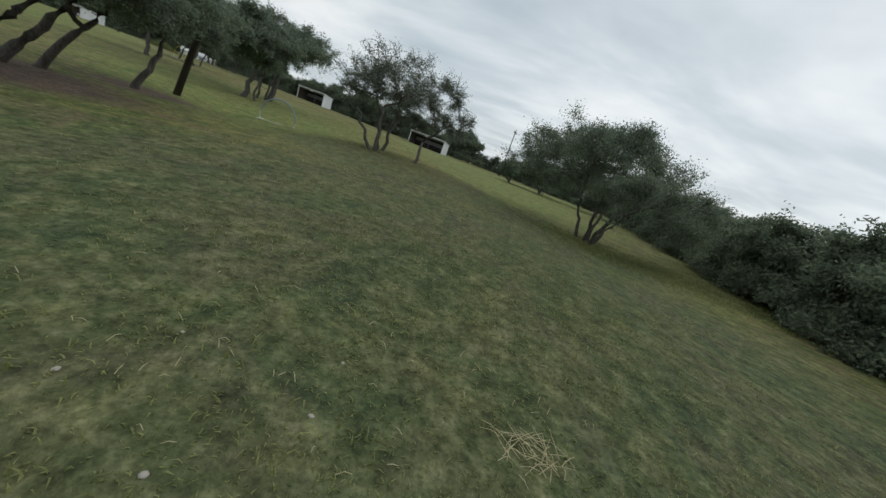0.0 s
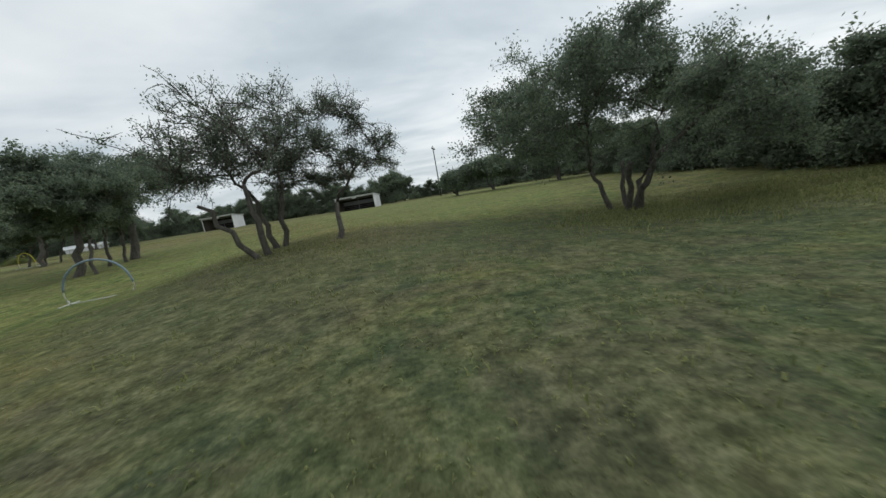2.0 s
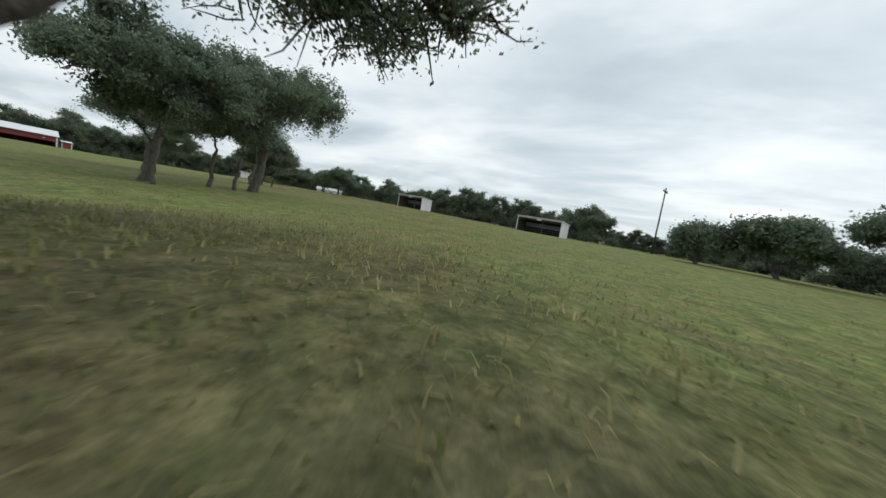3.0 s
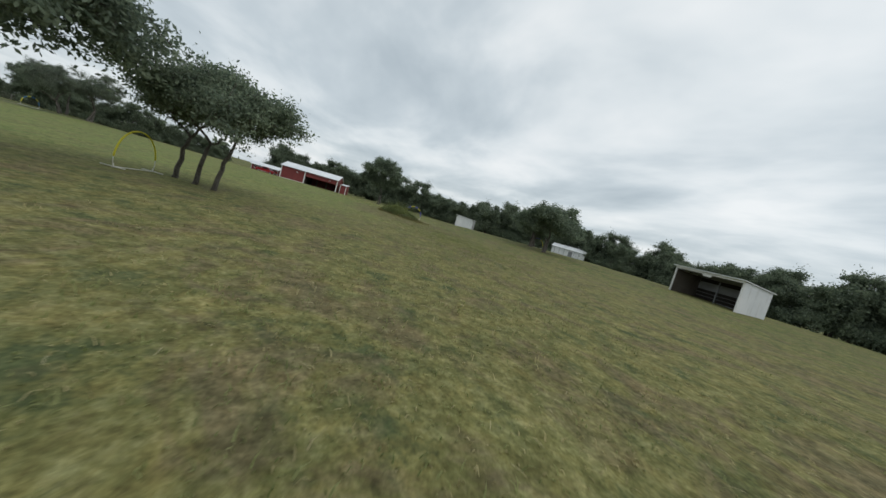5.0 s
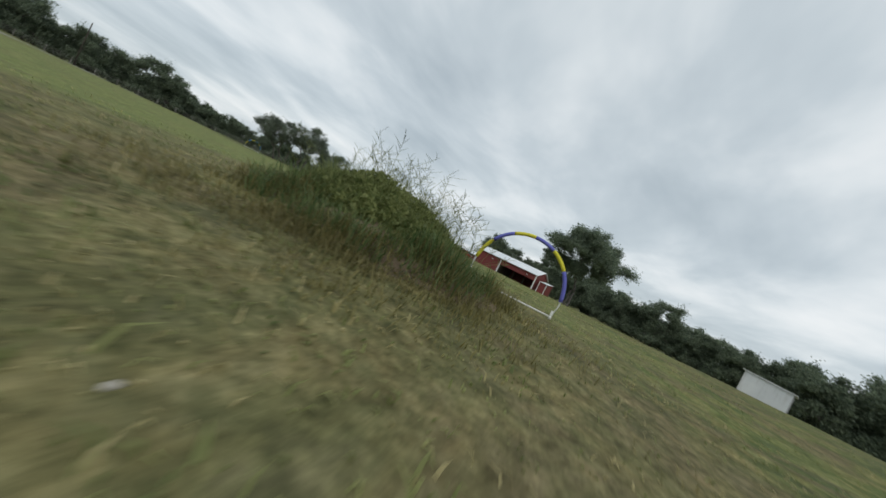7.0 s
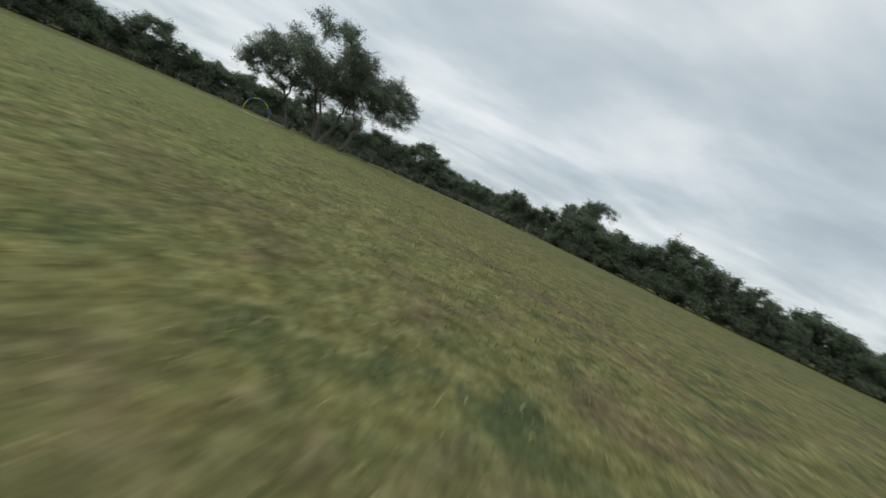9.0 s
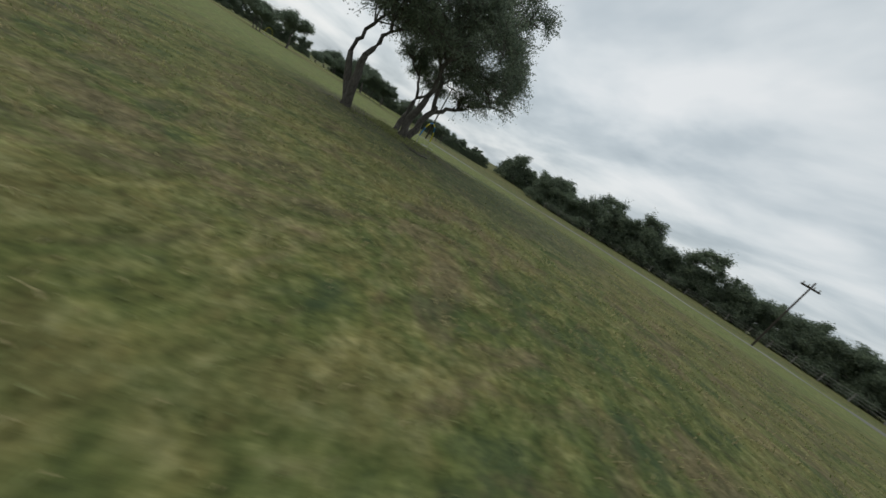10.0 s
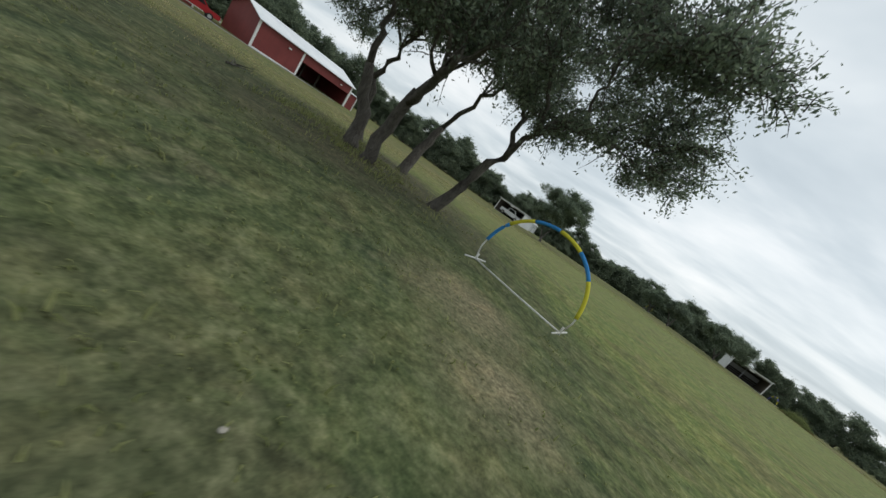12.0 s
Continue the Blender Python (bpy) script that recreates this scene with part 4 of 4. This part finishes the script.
# ---- utility poles ----
def utility_pole(x, y, high, turn, arms=1, r=0.15, label="", lean=(0.0, 0.0)):
    p = thing("utility_pole", x, y, turn=turn, label=label, category="pole", group="utility poles")
    v, f = [], []
    tube_into(v, f, [(0, 0, -0.4), (0.02, 0, high * 0.5), (0.0, 0.03, high)], [r, r * 0.85, r * 0.68], 10)
    raw_part("shaft", v, f, POLE_WOOD, p, smooth=True)
    if arms:
        part("crossarm", box(-1.2 * arms, 1.2 * arms, -0.06, 0.06, high - 0.55, high - 0.42, 0.01), POLE_WOOD, p, "wooden crossarm")
        for ax in (-1.05 * arms, -0.35 * arms, 0.35 * arms, 1.05 * arms):
            tube("insulator", [(ax, 0, high - 0.42), (ax, 0, high - 0.25)], 0.04, STONE, p, 8, "pale insulator")
    else:
        tube("bracket", [(0.0, 0, high - 0.9), (0.45, 0, high - 0.05)], 0.06, POLE_WOOD, p, 8, "bare bracket arm")
        tube("insulator", [(0.45, 0, high - 0.05), (0.5, 0, high + 0.16)], 0.06, STONE, p, 8, "pale insulator")
        tube("insulator", [(0, 0, high), (0, 0, high + 0.16)], 0.06, STONE, p, 8, "pale insulator")
    if lean != (0.0, 0.0):
        p.matrix_world = pose(x, y, ground_z(x, y), -lean[1], lean[0], 0) @ pose(0, 0, 0, 0, 0, turn)
    return p


utility_pole(-10.54, 16.47, 7.0, 20, 0, 0.115, "dark leaning wooden utility pole with a bare bracket at its top", (8.5, 5.5))
utility_pole(5.06, 66.0, 8.1, 70, 0.8, 0.10, "far wooden utility pole with a crossarm")
utility_pole(-63.6, -16.5, 6.3, 70, 0.6, 0.08, "far thin wooden utility pole with a crossarm")
utility_pole(-34.0, 12.8, 7.9, 70, 0.7, 0.11, "far wooden utility pole with a crossarm")
utility_pole(-120.5, -3.2, 6.5, 70, 0.6, 0.08, "far wooden utility pole above the woodland edge")
utility_pole(-124.3, -1.9, 7.2, 70, 0.7, 0.09, "far wooden utility pole above the woodland edge")


# ---- grasses, weeds, straw, stones ----
def blade_mesh(x, y, z, high, wide, lean, turn):
    """Bent grass blades: two joined faces each, all given as arrays."""
    dx, dy = np.cos(turn), np.sin(turn)
    sx, sy = -dy * wide, dx * wide
    a = np.stack([x - sx, y - sy, z], -1)
    b = np.stack([x + sx, y + sy, z], -1)
    mx, my, mz = x + dx * lean * high * 0.35, y + dy * lean * high * 0.35, z + high * 0.6
    c = np.stack([mx + sx * 0.7, my + sy * 0.7, mz], -1)
    d = np.stack([mx - sx * 0.7, my - sy * 0.7, mz], -1)
    e = np.stack([x + dx * lean * high, y + dy * lean * high, z + high * np.maximum(0.25, 1.0 - 0.35 * lean)], -1)
    v = np.stack([a, b, c, d, e], 1).reshape(-1, 3)
    i = np.arange(len(x)) * 5
    f = [(q, q + 1, q + 2, q + 3) for q in i] + [(q + 3, q + 2, q + 4) for q in i]
    return v.tolist(), f


def heights(x, y):
    return level(x, y) + 0.035 * np.sin(x * 0.9 + 1.3 * np.sin(y * 0.37)) * np.sin(y * 0.8 + 1.1 * np.sin(x * 0.41))


def grass_field(name, label, material, seed, line, reach, tufts, blades, high, spread_r, wide=0.006, kind="stuff"):
    """Tufts strewn along a line on the plan, thinning out sideways."""
    rng = np.random.default_rng(seed)
    line = np.array(line, float)
    seg = np.linalg.norm(line[1:] - line[:-1], axis=1)
    k = rng.choice(len(seg), tufts, p=seg / seg.sum())
    u = rng.uniform(0, 1, tufts)[:, None]
    at = line[k] * (1 - u) + line[k + 1] * u + rng.normal(0, reach, (tufts, 2))
    size = rng.uniform(0.5, 1.3, tufts) ** 1.5
    x = np.repeat(at[:, 0], blades) + rng.normal(0, spread_r, tufts * blades)
    y = np.repeat(at[:, 1], blades) + rng.normal(0, spread_r, tufts * blades)
    h = np.repeat(size, blades) * rng.uniform(0.45, 1.2, tufts * blades) * high
    v, f = blade_mesh(x, y, heights(x, y) - 0.01, h, wide * rng.uniform(0.7, 1.5, len(x)), rng.uniform(0.55, 1.45, len(x)), rng.uniform(0, 2 * math.pi, len(x)))
    ob = raw_part(name, v, f, material, None)
    return tagged(ob, label, "grass", kind=kind)


WAY = ((0.6, 5.5), (0.1, 9), (-0.2, 13.5), (-1.8, 18.5), (-5.1, 25.6), (-11, 37.3), (-17, 43.3), (-21.6, 46.2), (-27, 48.4), (-36.5, 50.3), (-50, 49.6), (-65, 47.5), (-73, 41), (-78, 29), (-81, 18), (-82, 11), (-79.5, 5), (-74, 6), (-70, 10), (-69, 13))
grass_field("pasture_grass", "short green grass tufts of the grazed pasture", BLADE, 71, WAY, 2.8, 13000, 8, 0.055, 0.13)
grass_field("dry_grass", "short dry yellow grass tufts of the pasture", STRAW_GRASS, 72, WAY[4:17], 2.8, 7200, 7, 0.06, 0.12)
grass_field("start_grass", "short grass with dry stems where the flight begins", BLADE, 73, ((-1.2, 5.6), (0.8, 7.4), (2.6, 8.4)), 1.5, 3600, 8, 0.035, 0.08, 0.004)
grass_field("tall_grass", "taller loose grass beside the open oaks", BLADE, 74, ((-1.6, 16.2), (-2.4, 17.4), (-4.2, 17.6)), 0.8, 300, 12, 0.055, 0.16)
grass_field("shade_grass", "taller grey-green grass at the bushy oak's foot", BLADE, 75, ((4.2, 16.7), (6.6, 16.8), (9.0, 15.6)), 1.2, 900, 16, 0.13, 0.18)
grass_field("ring_grass", "sparse weeds at the feet of the ring of oaks", BLADE, 76, ((-74.4, 15.5), (-72.8, 13.8), (-71.3, 14.7)), 0.7, 240, 14, 0.10, 0.12)
MEADOW = ((-1.7, 18.6), (-3.2, 22.5), (-6.3, 28.5), (-10.2, 35.5))
grass_field("meadow_grass", "ankle-high meadow grass gone to seed", BLADE, 79, MEADOW, 1.9, 300, 12, 0.055, 0.15, 0.005)
grass_field("meadow_straw", "ankle-high dry meadow grass", STRAW_GRASS, 80, MEADOW, 1.9, 2300, 10, 0.07, 0.14, 0.004)
grass_field("coarse_weeds", "coarse green weed blades on the flown line", BLADE, 77, ((-28, 49.4), (-33, 50.4), (-37.2, 50.6)), 1.6, 620, 12, 0.075, 0.14, 0.007)

grass_field("broad_weeds", "low broad-leaved green weeds in the trodden pasture", WEED_BRIGHT, 82, ((-30, 50.2), (-34, 51.0), (-39, 51.2)), 1.7, 240, 26, 0.05, 0.10, 0.008)
grass_field("withered_growth", "withered brown weeds strewn round the overgrown mound", WEED, 78, ((-40.2, 49.2), (-41.2, 50.2), (-42.6, 50.8)), 0.55, 520, 14, 0.11, 0.13, 0.004)


MX, MY = -42.05, 49.4


def mound_rise(x, y):
    """Height of the heaped earth over the pasture."""
    d2 = ((x - MX) / 1.5) ** 2 + ((y - MY) / 1.7) ** 2
    lumps = 1.0 + 0.18 * np.sin(2.9 * x + 0.7) * np.sin(3.3 * y) + 0.10 * np.sin(7.1 * x - 2.0) * np.sin(6.3 * y)
    return 0.32 * np.clip(1.0 - d2, 0.0, 1.0) ** 1.4 * lumps


def weed_mound():
    """Heaped earth beside the violet gate, overgrown with tall weeds and seeding grass."""
    rng = np.random.default_rng(81)
    w = thing("earth_mound", MX, MY, 0.0, label="heap of bare brown earth overgrown with tall yellow-green weeds", category="mound")
    v, f = [], []
    rings, sides = 34, 72
    for i in range(rings + 1):
        for s in range(sides):
            th = 2 * math.pi * s / sides
            d = 1.9 * i / rings
            x, y = MX + d * math.cos(th), MY + d * math.sin(th)
            z = ground_z(x, y) + float(mound_rise(np.float64(x), np.float64(y))) - 0.03
            v.append((x - MX, y - MY, z + rng.normal(0, 0.012)))
    for i in range(rings):
        for s in range(sides):
            q, r = i * sides + s, i * sides + (s + 1) % sides
            f.append((q, r, r + sides, q + sides))
    raw_part("earth", v, f, MOUND_EARTH, w, "bare crumbly brown earth with pale patches", smooth=True)

    def strew(n, cx, cy, rx, ry):
        th, d = rng.uniform(0, 2 * math.pi, n), np.sqrt(rng.uniform(0, 1, n))
        x, y = cx + rx * d * np.cos(th), cy + ry * d * np.sin(th)
        return x, y, heights(x, y) + mound_rise(x, y) - 0.03, d

    n = 7500
    x, y, z, d = strew(n, MX - 0.15, MY - 0.3, 1.0, 1.2)
    lump = 0.75 + 0.35 * np.sin(3.1 * x + 1.0) * np.sin(2.3 * y) + 0.2 * np.sin(5.3 * x - 2.0 * y)
    tall = (0.46 - 0.28 * d ** 2) * lump * rng.uniform(0.2, 1.25, n)
    bv, bf = blade_mesh(x - MX, y - MY, z, tall, rng.uniform(0.004, 0.012, n), rng.uniform(0.1, 0.9, n), rng.uniform(0, 2 * math.pi, n))
    raw_part("greenery", bv, bf, WEED_BRIGHT, w, "tall yellow-green weeds")
    for name, n, r, high, material, said in (("undergrowth", 9500, 1.75, 0.17, WEED, "low withered brown weeds"), ("herb_layer", 5200, 1.45, 0.24, WEED_GREEN, "low green weeds")):
        x, y, z, d = strew(n, MX, MY, r, r)
        grown = np.clip(0.6 + 0.9 * np.sin(4.1 * x + 1.3 * y) * np.sin(3.7 * y - x), 0.15, 1.5)
        bv, bf = blade_mesh(x - MX, y - MY, z, high * grown * rng.uniform(0.3, 1.6, n), rng.uniform(0.003, 0.008, n), rng.uniform(0.4, 1.3, n), rng.uniform(0, 2 * math.pi, n))
        raw_part(name, bv, bf, material, w, said)
    m = 17000
    x, y, z, d = strew(m, MX - 0.15, MY - 0.3, 0.95, 1.15)
    z = z + (0.38 - 0.26 * d ** 2) * rng.uniform(0.05, 0.95, m)
    lv, lf = leaf_mesh(np.stack([x - MX, y - MY, z], -1), rng.uniform(0.018, 0.050, m), rng)
    raw_part("foliage", lv.tolist(), lf.tolist(), WEED_BRIGHT, w)
    sv, sf = [], []
    sx, sy, sz, sd = strew(160, MX - 0.15, MY - 0.1, 1.0, 1.3)
    for fx, fy, g, d in zip(sx - MX, sy - MY, sz, sd):
        h = rng.uniform(0.45, 0.9) * (1 - 0.35 * d)
        lx, ly = rng.normal(0, 0.3, 2)
        tube_into(sv, sf, [(fx, fy, g), (fx + lx * 0.3, fy + ly * 0.3, g + h * 0.55), (fx + lx, fy + ly, g + h)], [0.0035, 0.0025, 0.0015], 3, cap=False)
        for k in range(9):
            q = 0.72 + 0.03 * k
            px, py, pz = fx + lx * q, fy + ly * q, g + h * q
            a, b = rng.normal(0, 0.07, 2)
            tube_into(sv, sf, [(px, py, pz), (px + a, py + b, pz + 0.06)], [0.0025, 0.001], 3, cap=False)
    raw_part("seed_grass", sv, sf, WEED_BRIGHT, w, "tall yellow-green seeding stalks")


weed_mound()


def straw_bits(name, label, seed, cx, cy, rx, ry, n, long=0.22):
    rng = np.random.default_rng(seed)
    v, f = [], []
    for _ in range(n):
        x, y, th = cx + rng.normal(0, rx), cy + rng.normal(0, ry), rng.uniform(0, math.pi)
        s = long * rng.uniform(0.3, 1.0)
        ex, ey = x + s * math.cos(th), y + s * math.sin(th)
        tube_into(v, f, [(x, y, ground_z(x, y) + 0.015), ((x + ex) / 2, (y + ey) / 2, ground_z(x, y) + rng.uniform(0.018, 0.034)), (ex, ey, ground_z(ex, ey) + 0.015)], [0.0014, 0.0018, 0.001], 4, cap=False)
    return tagged(raw_part(name, v, f, STRAW, None), label, "straw", kind="stuff")


straw_bits("straw", "small heap of pale straw on the grass", 91, 0.95, 5.9, 0.13, 0.06, 60, 0.20)
straw_bits("loose_straw", "loose pale straw strewn over thin grass", 92, -0.2, 6.1, 1.4, 0.9, 110, 0.09)
straw_bits("cut_stalks", "cut dry stalks lying on the pasture", 93, -32.5, 50.3, 2.8, 1.4, 110, 0.15)
straw_bits("field_straw", "dry stems lying on the pasture", 94, -21.5, 45.6, 5.0, 2.6, 240, 0.12)


def stone(x, y, r, seed):
    rng = np.random.default_rng(seed)
    bm = bmesh.new()
    bmesh.ops.create_icosphere(bm, subdivisions=2, radius=r)
    for q in bm.verts:
        q.co = Vector((q.co.x * 1.25, q.co.y, q.co.z * 0.6)) * rng.uniform(0.82, 1.15)
    me = bpy.data.meshes.new("stone")
    bm.to_mesh(me)
    bm.free()
    me.materials.append(STONE)
    me.shade_smooth()
    o = new("stone", me)
    o.matrix_world = pose(x, y, ground_z(x, y) + r * 0.2, 0, 0, rng.uniform(0, 360))
    return tagged(o, "small pale limestone half sunk in the grass", "stone", "loose stones")


rngs = np.random.default_rng(17)
for i in range(8):
    stone(-1.0 + rngs.normal(0, 0.75), 5.5 + rngs.normal(0, 0.55), rngs.uniform(0.008, 0.017), 200 + i)
for i, (x, y, r) in enumerate(((-0.29, 15.0, 0.014), (-35.6, 49.9, 0.03), (-39.02, 50.76, 0.014), (-68.92, 9.38, 0.012))):
    stone(x, y, r, 230 + i)


def fallen_branch(x, y, turn, long, seed):
    rng = np.random.default_rng(seed)
    v, f = [], []
    line = bend((-long / 2, 0, 0.05), (long / 2, 0.1, 0.06), rng, 0.04, 7)
    line[:, 2] = 0.05 + 0.03 * rng.uniform(0, 1, 7)
    tube_into(v, f, line, list(np.linspace(0.024, 0.008, 7)), 6)
    for k in range(4):
        at = line[2 + k]
        tube_into(v, f, [at, at + np.array((rng.uniform(0.1, 0.4), rng.normal(0, 0.25), 0.08))], [0.014, 0.005], 5)
    o = raw_part("fallen_branch", v, f, BARK, None, smooth=True)
    o.matrix_world = pose(x, y, ground_z(x, y) - 0.02, 0, 0, turn)
    return tagged(o, "dead grey branch lying in the grass", "branch", "fallen branches")


for seed, x, y, turn, long in ((304, -75.4, 13.6, 120, 0.7),):
    fallen_branch(x, y, turn, long, seed)


# ---- long white building behind the single oak ----
def long_building(x, y, turn):
    b = thing("long_building", x, y, turn=turn, label="long low pale metal building behind a single oak", category="building")
    L, D, H, R = 7.4, 4.8, 2.1, 2.8
    gable = [(0, -0.3), (D, -0.3), (D, H), (D / 2, R), (0, H)]
    part("front_wall", box(0.06, L - 0.06, 0, 0.06, -0.3, H), WHITE_METAL, b)
    part("back_wall", box(0.06, L - 0.06, D - 0.06, D, -0.3, H), WHITE_METAL, b)
    part("end_wall", prism(gable, "x", 0, 0.06), WHITE_METAL, b)
    part("end_wall", prism(gable, "x", L - 0.06, L), WHITE_METAL, b)
    for a in (-0.25, D + 0.25):
        part("roof_slope", prism([(a, H - 0.06), (D / 2, R + 0.02), (D / 2, R + 0.08), (a, H)], "x", -0.2, L + 0.2), ROOF_METAL, b, "pale metal roof")
    for k in range(6):
        part("wall_rib", box(0.6 + k * 1.1, 0.66 + k * 1.1, -0.03, 0.0, -0.2, H - 0.1), STEEL, b)
    part("door", box(3.8, 4.7, -0.04, -0.005, -0.1, 1.7), STEEL, b, "grey door")


long_building(-81.6, 96.6, 43.0)


# ---- post-and-wire fence and gravel track at the field's far sides ----
def fence(line, step=3.2, label="weathered post-and-rail pasture fence"):
    x0, y0 = line[0]
    fe = thing("fence", x0, y0, label=label, category="fence", group="field fences")
    base = fe.matrix_world.translation.z
    posts = []
    for (xa, ya), (xb, yb) in zip(line, line[1:]):
        far = math.hypot(xb - xa, yb - ya)
        for i in range(int(far / step)):
            t = i * step / far
            posts.append((xa + (xb - xa) * t, ya + (yb - ya) * t))
    tops = []
    for x, y in posts:
        g = ground_z(x, y) - base
        v, f = [], []
        tube_into(v, f, [(x - x0, y - y0, g - 0.3), (x - x0, y - y0, g + 1.25)], [0.065, 0.055], 7)
        raw_part("post", v, f, GREY_POST, fe)
        tops.append((x - x0, y - y0, g))
    for k, z in enumerate((0.45, 0.8, 1.15)):
        tube("rail", [(x, y, g + z) for x, y, g in tops], 0.016, GREY_POST, fe, 5)


fence([(-110, 2), (-98, -14), (-90, -34), (-66, -44), (-40, -42), (-24, -26), (-20, -8)])


def track(name, label, line, half):
    line = np.array(line, float)
    t = np.linspace(0, 1, 90) * (len(line) - 1)
    k = np.minimum(t.astype(int), len(line) - 2)
    mid = line[k] * (1 - (t - k))[:, None] + line[k + 1] * (t - k)[:, None]
    for _ in range(6):
        mid[1:-1] = (mid[:-2] + mid[1:-1] * 2 + mid[2:]) / 4
    d = np.gradient(mid, axis=0)
    d /= np.linalg.norm(d, axis=1)[:, None]
    side = np.stack([-d[:, 1], d[:, 0]], -1)
    rows = [mid + side * w for w in (-half, -half / 3, half / 3, half)]
    v = [(p[0], p[1], ground_z(p[0], p[1]) + h) for i in range(90) for p, h in zip([r[i] for r in rows], (0.0, 0.05, 0.05, 0.0))]
    f = [(i * 4 + j, i * 4 + j + 1, i * 4 + j + 5, i * 4 + j + 4) for i in range(89) for j in range(3)]
    tagged(raw_part(name, v, f, GRAVEL, None, smooth=True), label, "road", kind="structure")


track("gravel_track", "grey gravel track along the field's edge", [(-98, -15), (-78, -18), (-60, -16), (-49, -8), (-42, 4), (-37, 16)], 1.5)
track("gravel_yard", "pale gravel strip before house and barn", [(-113.5, 24.5), (-109.0, 30.0), (-105.2, 33.6), (-103.4, 38.0), (-101.8, 45.0)], 0.8)
